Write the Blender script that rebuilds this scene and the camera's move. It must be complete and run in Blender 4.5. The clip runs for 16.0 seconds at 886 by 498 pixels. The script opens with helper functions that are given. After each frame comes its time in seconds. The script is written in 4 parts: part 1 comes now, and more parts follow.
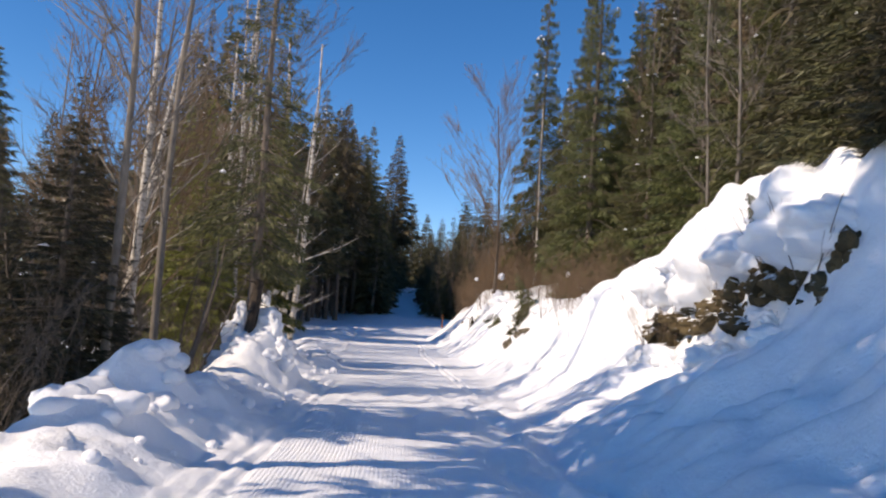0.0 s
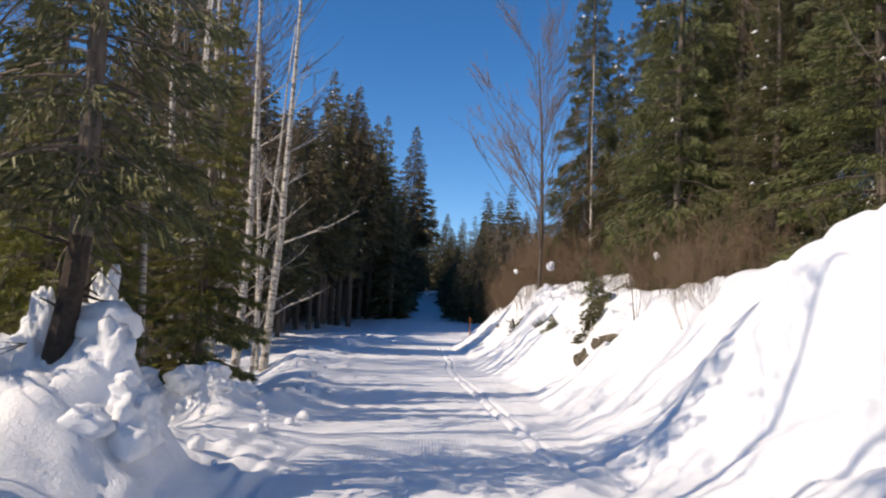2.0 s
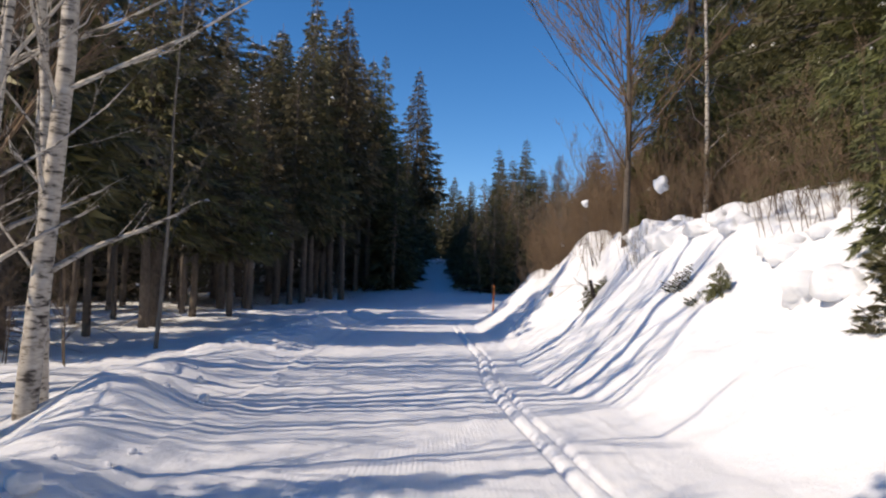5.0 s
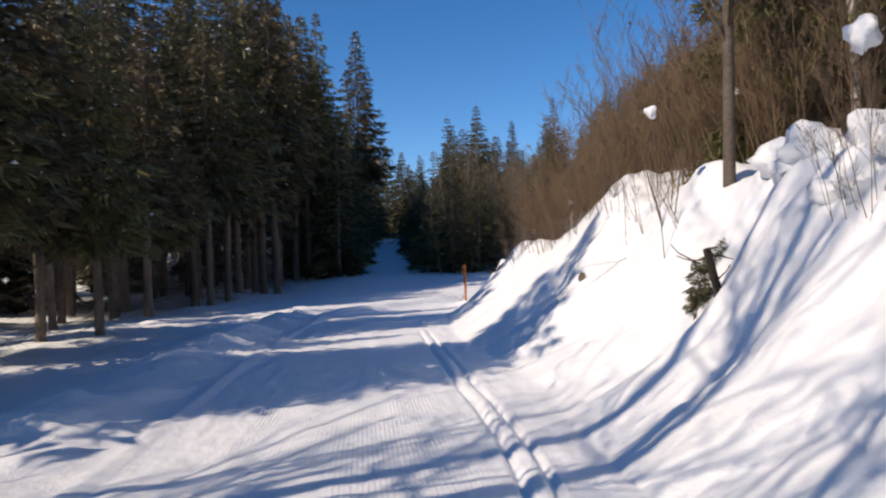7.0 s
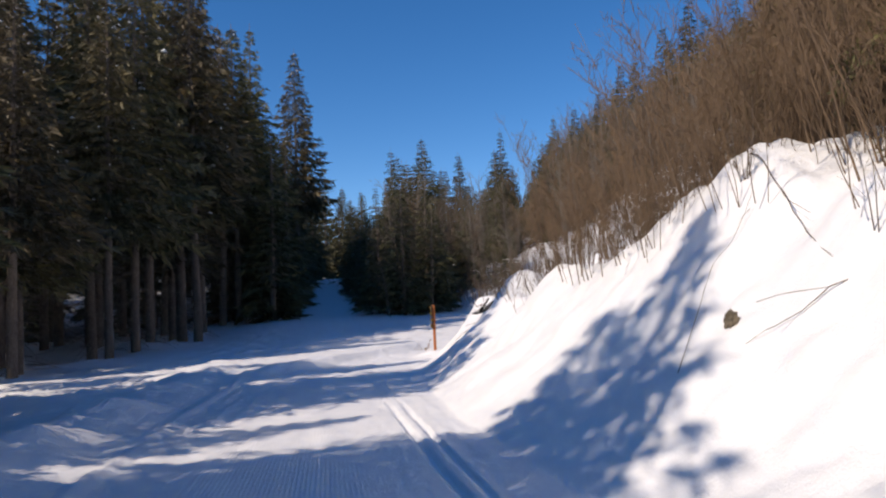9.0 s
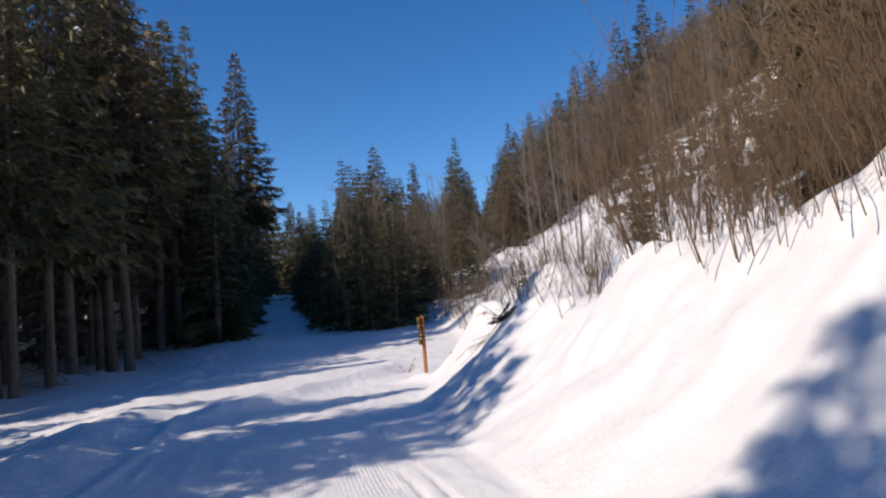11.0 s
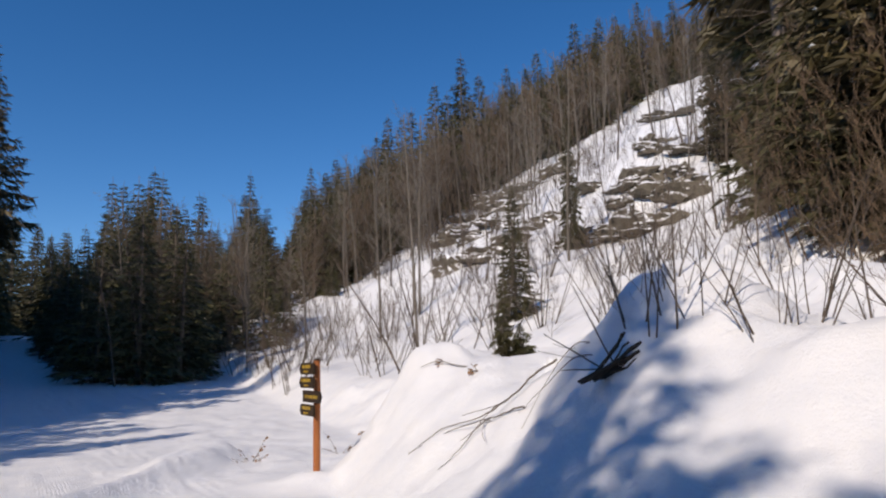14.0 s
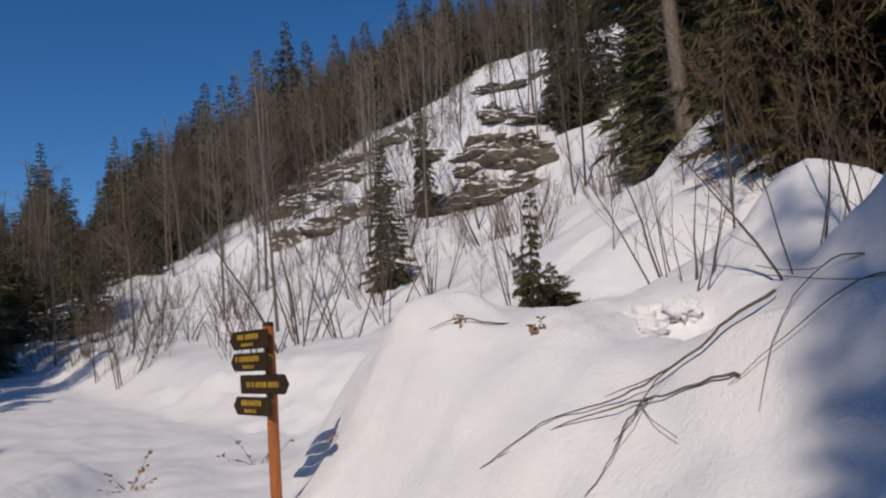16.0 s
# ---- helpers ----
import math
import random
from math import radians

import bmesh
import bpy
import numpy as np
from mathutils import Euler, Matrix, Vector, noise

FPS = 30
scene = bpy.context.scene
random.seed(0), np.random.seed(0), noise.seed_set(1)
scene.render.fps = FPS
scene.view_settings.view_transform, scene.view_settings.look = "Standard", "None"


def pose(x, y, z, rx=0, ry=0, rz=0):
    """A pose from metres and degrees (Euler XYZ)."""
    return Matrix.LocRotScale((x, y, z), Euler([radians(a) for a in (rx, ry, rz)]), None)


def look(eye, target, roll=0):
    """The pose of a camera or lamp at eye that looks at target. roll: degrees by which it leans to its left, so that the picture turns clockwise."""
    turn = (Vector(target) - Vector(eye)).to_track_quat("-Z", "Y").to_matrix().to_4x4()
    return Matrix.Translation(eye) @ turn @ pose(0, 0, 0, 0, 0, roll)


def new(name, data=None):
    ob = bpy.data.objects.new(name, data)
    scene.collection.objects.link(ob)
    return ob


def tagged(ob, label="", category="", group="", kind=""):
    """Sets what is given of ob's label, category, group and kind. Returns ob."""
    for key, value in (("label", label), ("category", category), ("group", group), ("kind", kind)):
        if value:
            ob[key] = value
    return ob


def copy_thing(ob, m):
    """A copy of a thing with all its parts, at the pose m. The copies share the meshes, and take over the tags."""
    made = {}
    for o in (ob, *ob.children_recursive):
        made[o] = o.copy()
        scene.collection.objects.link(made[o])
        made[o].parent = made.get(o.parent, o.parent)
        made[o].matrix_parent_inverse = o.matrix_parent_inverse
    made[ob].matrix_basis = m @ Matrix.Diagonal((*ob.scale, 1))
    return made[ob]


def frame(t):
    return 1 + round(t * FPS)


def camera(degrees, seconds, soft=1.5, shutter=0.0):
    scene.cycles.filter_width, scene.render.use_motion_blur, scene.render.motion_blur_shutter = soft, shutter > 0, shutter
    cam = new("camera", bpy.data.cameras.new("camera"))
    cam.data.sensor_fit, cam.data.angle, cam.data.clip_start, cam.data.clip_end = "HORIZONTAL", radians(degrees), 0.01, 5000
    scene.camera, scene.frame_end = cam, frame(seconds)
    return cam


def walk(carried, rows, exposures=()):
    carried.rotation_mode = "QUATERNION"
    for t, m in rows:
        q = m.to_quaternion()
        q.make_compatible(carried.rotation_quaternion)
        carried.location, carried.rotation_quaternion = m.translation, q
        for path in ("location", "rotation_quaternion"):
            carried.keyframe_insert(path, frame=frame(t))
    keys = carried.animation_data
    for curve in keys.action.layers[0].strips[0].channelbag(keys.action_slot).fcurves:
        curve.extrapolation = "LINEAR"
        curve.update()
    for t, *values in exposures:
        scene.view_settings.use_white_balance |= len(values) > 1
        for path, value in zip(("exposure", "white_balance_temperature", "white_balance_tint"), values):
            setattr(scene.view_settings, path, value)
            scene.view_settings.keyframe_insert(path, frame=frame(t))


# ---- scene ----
cam = camera(63.0, 16.0, soft=2.2)
PATH = [
    (0, (3.079, -1.989, 2.028), (2.887, -0.006, 2.199), 4.1),
    (0.5, (2.818, 0.136, 2.031), (2.565, 2.115, 2.173), 3.9),
    (1, (2.49, 2.298, 1.991), (2.209, 4.271, 2.165), 6.2),
    (1.5, (2.117, 4.537, 1.935), (1.861, 6.515, 2.079), 6.3),
    (2, (1.829, 6.659, 1.895), (1.583, 8.635, 2.074), 3.0),
    (2.5, (1.494, 8.745, 1.884), (1.277, 10.721, 2.109), 3.4),
    (3, (1.145, 10.897, 1.849), (0.925, 12.872, 2.074), 2.5),
    (3.5, (0.785, 13.059, 1.79), (0.559, 15.04, 1.952), 5.4),
    (4, (0.461, 15.079, 1.703), (0.269, 17.064, 1.85), 3.8),
    (4.5, (0.153, 17.247, 1.645), (-0.043, 19.232, 1.793), 2.7),
    (4.7, (0.028, 18.147, 1.602), (-0.227, 20.128, 1.702), 2.1),
    (6.8, (-1.241, 27.736, 1.796), (-1.418, 29.725, 1.913), -1.0),
    (7, (-1.437, 28.442, 1.779), (-1.563, 30.438, 1.822), -2.0),
    (7.5, (-1.763, 30.24, 1.74), (-1.909, 32.234, 1.771), -1.3),
    (8, (-2.089, 32.057, 1.714), (-2.164, 34.052, 1.824), -2.0),
    (8.5, (-2.383, 33.529, 1.731), (-2.34, 35.527, 1.825), -2.0),
    (9, (-2.643, 35.198, 1.725), (-2.597, 37.192, 1.877), -2.5),
    (9.5, (-2.911, 36.748, 1.68), (-2.825, 38.742, 1.811), -2.6),
    (10, (-3.286, 38.492, 1.642), (-3.104, 40.476, 1.817), -1.7),
    (10.2, (-3.272, 38.643, 1.705), (-3.117, 40.63, 1.863), -4.1),
    (12.3, (-4.336, 45.192, 1.619), (-4.021, 47.154, 1.848), -2.7),
    (12.5, (-4.351, 45.797, 1.607), (-3.977, 47.751, 1.811), -2.3),
    (13, (-4.493, 46.99, 1.604), (-4.027, 48.924, 1.808), -4.3),
    (13.5, (-4.7, 48.126, 1.606), (-4.113, 50.023, 1.845), -1.9),
    (14, (-4.906, 49.256, 1.598), (-4.123, 51.069, 1.915), -1.6),
    (14.5, (-5.017, 50.376, 1.564), (-4.014, 52.096, 1.749), -5.0),
    (15, (-5.14, 51.458, 1.575), (-4.084, 53.138, 1.819), -2.7),
    (15.5, (-5.166, 52.438, 1.563), (-4.026, 54.064, 1.805), -5.0),
    (16, (-5.134, 53.497, 1.509), (-3.915, 55.064, 1.745), -4.5),
]
walk(cam, [(t, look(eye, target, roll)) for t, eye, target, roll in PATH],
     exposures=[(0, 0.0, 7700, 16), (1.5, -0.15, 7600, 14), (3.0, 0.0, 7650, 14), (4.0, 0.02, 7600, 14), (4.5, -0.2, 7500, 14), (7.5, -0.22, 7500, 15), (10, -0.27, 7300, 16), (12.5, -0.3, 7300, 16), (14.5, -0.58, 7200, 15), (16, -0.9, 7250, 15)])

# ---- light ----
SUN_EL, SUN_TO = radians(40), Vector((-0.839, -0.545))
sun = new("sun", bpy.data.lights.new("sun", "SUN"))
sun.data.energy, sun.data.angle, sun.data.color = 4.7, radians(0.53), (1.0, 0.93, 0.83)
sun.matrix_world = look((0, 0, 60), (-SUN_TO.x * math.cos(SUN_EL), -SUN_TO.y * math.cos(SUN_EL), 60 - math.sin(SUN_EL)))
world = bpy.data.worlds.new("sky")
scene.world = world
world.use_nodes = True
wn = world.node_tree
sky = wn.nodes.new("ShaderNodeTexSky")
sky.sky_type, sky.sun_disc = "NISHITA", False
sky.sun_elevation, sky.sun_rotation = SUN_EL, math.atan2(SUN_TO.x, SUN_TO.y) % (2 * math.pi)
sky.altitude, sky.air_density, sky.dust_density, sky.ozone_density = 2500, 1.0, 0.0, 3.5
deep = wn.nodes.new("ShaderNodeHueSaturation")
deep.inputs["Saturation"].default_value = 1.3
deep.inputs["Hue"].default_value = 0.503
wn.links.new(sky.outputs["Color"], deep.inputs["Color"])
wn.links.new(deep.outputs["Color"], wn.nodes["Background"].inputs["Color"])
wn.nodes["Background"].inputs["Strength"].default_value = 0.19


# ---- materials ----
def material(name, rough=0.8, spec=0.3):
    m = bpy.data.materials.new(name)
    m.use_nodes = True
    b = m.node_tree.nodes["Principled BSDF"]
    b.inputs["Roughness"].default_value = rough
    b.inputs["Specular IOR Level"].default_value = spec
    return m, m.node_tree, b


def node(nt, kind, **values):
    n = nt.nodes.new(kind)
    for key, value in values.items():
        n.inputs[key.replace("_", " ")].default_value = value
    return n


def place_of(nt, scale=(1, 1, 1), world_space=False):
    t = nt.nodes.new("ShaderNodeNewGeometry") if world_space else nt.nodes.new("ShaderNodeTexCoord")
    mp = nt.nodes.new("ShaderNodeMapping")
    mp.inputs["Scale"].default_value = scale
    nt.links.new(t.outputs["Position" if world_space else "Object"], mp.inputs["Vector"])
    return mp.outputs["Vector"]


def noise_of(nt, vec, scale, detail=4.0, rough=0.6):
    n = node(nt, "ShaderNodeTexNoise", Scale=scale, Detail=detail, Roughness=rough)
    nt.links.new(vec, n.inputs["Vector"])
    return n.outputs["Fac"]


def ramp_of(nt, fac, stops):
    r = nt.nodes.new("ShaderNodeValToRGB")
    while len(r.color_ramp.elements) < len(stops):
        r.color_ramp.elements.new(0.5)
    for e, (p, c) in zip(r.color_ramp.elements, stops):
        e.position, e.color = p, (*c, 1)
    nt.links.new(fac, r.inputs["Fac"])
    return r.outputs["Color"]


def mixed(nt, fac, a, b, blend="MIX"):
    m = nt.nodes.new("ShaderNodeMix")
    m.data_type, m.blend_type = "RGBA", blend
    for value, i in ((fac, 0), (a, 6), (b, 7)):
        if isinstance(value, bpy.types.NodeSocket):
            nt.links.new(value, m.inputs[i])
        else:
            m.inputs[i].default_value = value if i == 0 else (*value, 1)
    return m.outputs[2]


def maths(nt, op, a, b=0.0):
    m = nt.nodes.new("ShaderNodeMath")
    m.operation = op
    for value, i in ((a, 0), (b, 1)):
        if isinstance(value, bpy.types.NodeSocket):
            nt.links.new(value, m.inputs[i])
        else:
            m.inputs[i].default_value = value
    return m.outputs[0]


def bumped(nt, b, height, strength=0.4, distance=0.02):
    n = node(nt, "ShaderNodeBump", Strength=strength, Distance=distance)
    nt.links.new(height, n.inputs["Height"])
    nt.links.new(n.outputs["Normal"], b.inputs["Normal"])


def plain(name, dark, light, scale, rough=0.85, bump=0.4, dist=0.01, stretch=(1, 1, 1), spread=0.25):
    """A grained surface between two tones, each object a little lighter or darker than the next."""
    m, nt, b = material(name, rough)
    v = place_of(nt, stretch)
    fine, wide = noise_of(nt, v, scale, 6), noise_of(nt, v, scale * 0.13, 2)
    mixf = maths(nt, "ADD", maths(nt, "MULTIPLY", fine, 0.65), maths(nt, "MULTIPLY", wide, 0.45))
    c = ramp_of(nt, mixf, ((0.32, dark), (0.72, light)))
    info = nt.nodes.new("ShaderNodeObjectInfo")
    value = maths(nt, "ADD", maths(nt, "MULTIPLY", info.outputs["Random"], spread), 1 - spread / 2)
    hsv = nt.nodes.new("ShaderNodeHueSaturation")
    nt.links.new(value, hsv.inputs["Value"])
    nt.links.new(c, hsv.inputs["Color"])
    nt.links.new(hsv.outputs["Color"], b.inputs["Base Color"])
    bumped(nt, b, fine, bump, dist)
    return m


def snowy(m, low=0.45, high=0.6):
    """Snow lying on the faces that look up."""
    nt = m.node_tree
    b = nt.nodes["Principled BSDF"]
    geo = nt.nodes.new("ShaderNodeNewGeometry")
    sep = nt.nodes.new("ShaderNodeSeparateXYZ")
    nt.links.new(geo.outputs["True Normal"], sep.inputs[0])
    up = maths(nt, "ADD", sep.outputs["Z"], maths(nt, "MULTIPLY", maths(nt, "SUBTRACT", noise_of(nt, place_of(nt, (1, 1, 1), True), 3, 4), 0.5), 0.9))
    cover = ramp_of(nt, up, ((low, (0, 0, 0)), (high, (1, 1, 1))))
    under = b.inputs["Base Color"].links[0].from_socket
    nt.links.new(mixed(nt, cover, under, (0.88, 0.89, 0.91)), b.inputs["Base Color"])
    return m


def needle_material(name, dark, light):
    m, nt, b = material(name, 0.55, 0.35)
    geo = nt.nodes.new("ShaderNodeNewGeometry")
    info = nt.nodes.new("ShaderNodeObjectInfo")
    v = place_of(nt)
    f = maths(nt, "ADD", maths(nt, "MULTIPLY", geo.outputs["Random Per Island"], 0.6), maths(nt, "MULTIPLY", noise_of(nt, v, 0.7, 2), 0.5))
    c = ramp_of(nt, f, ((0.15, dark), (0.85, light)))
    hsv = nt.nodes.new("ShaderNodeHueSaturation")
    nt.links.new(maths(nt, "ADD", maths(nt, "MULTIPLY", info.outputs["Random"], 0.5), 0.75), hsv.inputs["Value"])
    nt.links.new(maths(nt, "ADD", maths(nt, "MULTIPLY", info.outputs["Random"], 0.05), 0.475), hsv.inputs["Hue"])
    nt.links.new(c, hsv.inputs["Color"])
    nt.links.new(hsv.outputs["Color"], b.inputs["Base Color"])
    return m


def snow_material(name, groomed=False):
    m, nt, b = material(name, 0.55, 0.25)
    v = place_of(nt, world_space=True)
    fine, wide = noise_of(nt, v, 28, 6, 0.65), noise_of(nt, v, 2.2, 3)
    c = ramp_of(nt, wide, ((0.3, (0.84, 0.86, 0.89)), (0.7, (0.92, 0.925, 0.93))))
    specks = ramp_of(nt, noise_of(nt, v, 9, 5, 0.8), ((0.24, (0.35, 0.3, 0.24)), (0.31, (1, 1, 1))))
    nt.links.new(mixed(nt, 0.55, c, specks, "MULTIPLY"), b.inputs["Base Color"])
    h = maths(nt, "ADD", maths(nt, "ADD", maths(nt, "MULTIPLY", fine, 0.5), wide), maths(nt, "MULTIPLY", noise_of(nt, v, 4.5, 5, 0.75), 0.45))
    if groomed:
        wave = node(nt, "ShaderNodeTexWave", Scale=1.0, Distortion=0.0, Detail=0.0)
        wave.bands_direction = "X"
        sep = nt.nodes.new("ShaderNodeAttribute")
        sep.attribute_name = "lane"
        comb = nt.nodes.new("ShaderNodeCombineXYZ")
        nt.links.new(maths(nt, "MULTIPLY", sep.outputs["Fac"], 6.5), comb.inputs["X"])
        nt.links.new(comb.outputs["Vector"], wave.inputs["Vector"])
        patch = ramp_of(nt, noise_of(nt, place_of(nt, (0.5, 0.16, 1), True), 1.0, 3), ((0.42, (0.0, 0.0, 0.0)), (0.62, (1.0, 1.0, 1.0))))
        inside = nt.nodes.new("ShaderNodeAttribute")
        inside.attribute_name = "groomed"
        h = maths(nt, "ADD", h, maths(nt, "MULTIPLY", maths(nt, "MULTIPLY", wave.outputs["Fac"], maths(nt, "MULTIPLY", inside.outputs["Fac"], patch)), 0.16))
    h = maths(nt, "ADD", h, maths(nt, "MULTIPLY", noise_of(nt, v, 11, 6, 0.75), 0.4))
    bumped(nt, b, h, 0.75, 0.035)
    return m


SNOW_GROUND = snow_material("groomed snow", True)
SNOW = snow_material("snow")
NEEDLES = needle_material("spruce needles", (0.05, 0.043, 0.021), (0.165, 0.135, 0.058))
# the needles above with shade put into the colour, for far and dense spruces
NEEDLES_SHADED = needle_material("spruce needles, shaded copy", (0.032, 0.031, 0.016), (0.105, 0.095, 0.043))
NEEDLES_DULL = needle_material("dull spruce needles", (0.035, 0.036, 0.015), (0.14, 0.13, 0.052))
NEEDLES_YOUNG = needle_material("young spruce needles", (0.08, 0.088, 0.02), (0.3, 0.295, 0.07))
NEEDLES_OLIVE = needle_material("olive spruce needles", (0.036, 0.039, 0.014), (0.15, 0.147, 0.05))
BARK = plain("spruce bark", (0.07, 0.055, 0.045), (0.24, 0.195, 0.16), 14, 0.95, 0.8, 0.02, (1, 1, 0.3))
DEAD = plain("dead twig wood", (0.06, 0.046, 0.036), (0.18, 0.145, 0.115), 20, 0.95, 0.4, 0.01)
DARK_WOOD = plain("very dark root wood", (0.015, 0.011, 0.008), (0.08, 0.06, 0.045), 18, 0.9, 0.8, 0.02)
BROWN = plain("brown hazel bark", (0.09, 0.06, 0.039), (0.22, 0.15, 0.094), 20, 0.85, 0.4, 0.01)
GREY_BARK = plain("grey beech bark", (0.09, 0.076, 0.062), (0.25, 0.22, 0.185), 11, 0.9, 0.5, 0.01, (1, 1, 0.4))
WOODS = plain("brown-grey bark of the hill wood", (0.06, 0.044, 0.032), (0.175, 0.128, 0.09), 20, 0.9, 0.4, 0.01)
ROCK = plain("limestone rock", (0.02, 0.016, 0.01), (0.2, 0.165, 0.115), 5, 0.95, 1.0, 0.06)
LEDGE = snowy(plain("grey limestone", (0.035, 0.03, 0.023), (0.22, 0.19, 0.145), 2.2, 0.95, 1.0, 0.08), 0.5, 0.65)
# mossy brown rock; the shade of the hollow is put into its tone too
MOSSY = plain("mossy rock with hollow shade", (0.016, 0.012, 0.007), (0.15, 0.11, 0.055), 4, 0.95, 1.0, 0.08)
snowy(MOSSY, 0.72, 0.88)
POST_WOOD = plain("orange-brown post wood", (0.24, 0.07, 0.02), (0.48, 0.17, 0.055), 9, 0.6, 0.3, 0.004, (4, 4, 0.4))
BOARD_WOOD = plain("dark brown board wood", (0.018, 0.011, 0.006), (0.05, 0.03, 0.015), 9, 0.55, 0.3, 0.003, (0.5, 4, 4))
LETTER = plain("yellow lettering", (0.34, 0.21, 0.02), (0.5, 0.33, 0.05), 30, 0.5, 0.1, 0.001)
LEAF = plain("dry beech leaf", (0.16, 0.08, 0.035), (0.36, 0.2, 0.09), 30, 0.8, 0.2, 0.002)


def birch_material():
    m, nt, b = material("birch bark", 0.7)
    v = place_of(nt, (1, 1, 3.2))
    marks = noise_of(nt, v, 4.2, 5, 0.7)
    low = noise_of(nt, place_of(nt), 1.1, 3)
    c = ramp_of(nt, marks, ((0.4, (0.035, 0.028, 0.025)), (0.475, (0.46, 0.41, 0.35)), (0.7, (0.72, 0.68, 0.6))))
    c = mixed(nt, ramp_of(nt, low, ((0.4, (0.0, 0.0, 0.0)), (0.8, (0.5, 0.5, 0.5)))), c, (0.42, 0.36, 0.29))
    nt.links.new(c, b.inputs["Base Color"])
    bumped(nt, b, marks, 0.4, 0.01)
    return m


BIRCH = birch_material()


# ---- helpers for meshes ----
def sheet(name, verts, faces, mat, smooth=False):
    me = bpy.data.meshes.new(name)
    me.from_pydata(verts, [], faces)
    me.materials.append(mat)
    if smooth:
        me.polygons.foreach_set("use_smooth", [True] * len(me.polygons))
    me.update()
    return me


def part_mesh(name, me, parent, label=""):
    ob = new(name, me)
    ob.parent = parent
    return tagged(ob, label)


def thing(name, x, y, z, label, category, group="", turn=0.0):
    ob = new(name)
    ob.empty_display_size = 0.3
    ob.location, ob.rotation_euler = (x, y, z), (0, 0, turn)
    return tagged(ob, label, category, group)


class Tubes:
    """Collects tapered tubes along polylines into one mesh."""

    def __init__(self):
        self.v, self.f = [], []

    def add(self, pts, r0, r1, sides=5):
        n, start = len(pts), len(self.v)
        for i, p in enumerate(pts):
            a = Vector(pts[min(i + 1, n - 1)]) - Vector(pts[max(i - 1, 0)])
            a.normalize()
            u = a.cross(Vector((0.31, 0.87, 0.38)) if abs(a.z) > 0.8 else Vector((0, 0, 1)))
            u.normalize()
            w = a.cross(u)
            r = r0 + (r1 - r0) * i / max(n - 1, 1)
            for k in range(sides):
                t = 2 * math.pi * k / sides
                self.v.append(tuple(Vector(p) + u * (r * math.cos(t)) + w * (r * math.sin(t))))
        for i in range(n - 1):
            for k in range(sides):
                a, b = start + i * sides + k, start + i * sides + (k + 1) % sides
                self.f.append((a, b, b + sides, a + sides))
        self.f.append(tuple(start + (n - 1) * sides + k for k in range(sides)))

    def spike(self, a, b, r):
        a, b = Vector(a), Vector(b)
        w = (b - a).normalized()
        u = w.cross(Vector((0.31, 0.87, 0.38)) if abs(w.z) > 0.8 else Vector((0, 0, 1))).normalized()
        v = w.cross(u)
        i = len(self.v)
        self.v.extend(tuple(a + (u * math.cos(t) + v * math.sin(t)) * r) for t in (0, 2.1, 4.2))
        self.v.append(tuple(b))
        self.f.extend(((i, i + 1, i + 3), (i + 1, i + 2, i + 3), (i + 2, i, i + 3)))

    def mesh(self, name, mat, smooth=True):
        return sheet(name, self.v, self.f, mat, smooth)


def bent(rng, p, way, length, steps=4, wander=0.2, lift=0.0):
    """A wandering polyline from p along way."""
    pts, d = [Vector(p)], Vector(way).normalized()
    for _ in range(steps):
        d = (d + Vector((rng.uniform(-1, 1), rng.uniform(-1, 1), rng.uniform(-1, 1))) * wander + Vector((0, 0, lift))).normalized()
        pts.append(pts[-1] + d * (length / steps))
    return pts


# ---- ground ----
def lattice(x, y, seed):
    """Smooth value noise, -1 to 1."""
    xi, yi = np.floor(x).astype(np.int64), np.floor(y).astype(np.int64)
    fx, fy = x - xi, y - yi
    fx, fy = fx * fx * (3 - 2 * fx), fy * fy * (3 - 2 * fy)

    def rnd(a, b):
        h = (a * 374761393 + b * 668265263 + seed * 974634777) & 0x7FFFFFFF
        h = ((h ^ (h >> 13)) * 1274126177) & 0x7FFFFFFF
        return ((h ^ (h >> 16)) & 0xFFFF) / 32767.5 - 1

    top = rnd(xi, yi) * (1 - fx) + rnd(xi + 1, yi) * fx
    low = rnd(xi, yi + 1) * (1 - fx) + rnd(xi + 1, yi + 1) * fx
    return top * (1 - fy) + low * fy


def rough(x, y, size, seed, octaves=3):
    total, amp = 0, 1.0
    for o in range(octaves):
        total = total + amp * lattice(x / size * 2**o, y / size * 2**o, seed + o)
        amp *= 0.5
    return total


def knots(y, pairs):
    ys, vs = zip(*pairs)
    return np.interp(y, ys, vs)


def smooth_knots(y, pairs, width=2.5):
    return sum(knots(y + o * width, pairs) for o in (-1, -0.6, -0.3, 0, 0.3, 0.6, 1)) / 7


def trail_x(y):
    return smooth_knots(y, ((-400, 70), (-60, 13), (-10, 4.35), (-2, 3.08), (4.5, 2.12), (10.9, 1.15), (17.2, 0.15), (28, -1.35),
                            (38, -3.2), (46, -4.35), (53.5, -5.13), (65, -6.6), (90, -10.2), (130, -16), (200, -25), (900, -120)), 4)


def trail_z(y):
    return smooth_knots(y, ((-300, 3), (-5, 0.5), (8, 0.27), (15, 0.1), (25, 0.03), (60, 0.0), (78, 0.15), (95, 1.2), (130, 5.5), (200, 9), (900, 30)), 5)


def smin(a, b, k):
    h = np.clip(0.5 + 0.5 * (b - a) / k, 0, 1)
    return b * (1 - h) + a * h - k * h * (1 - h)


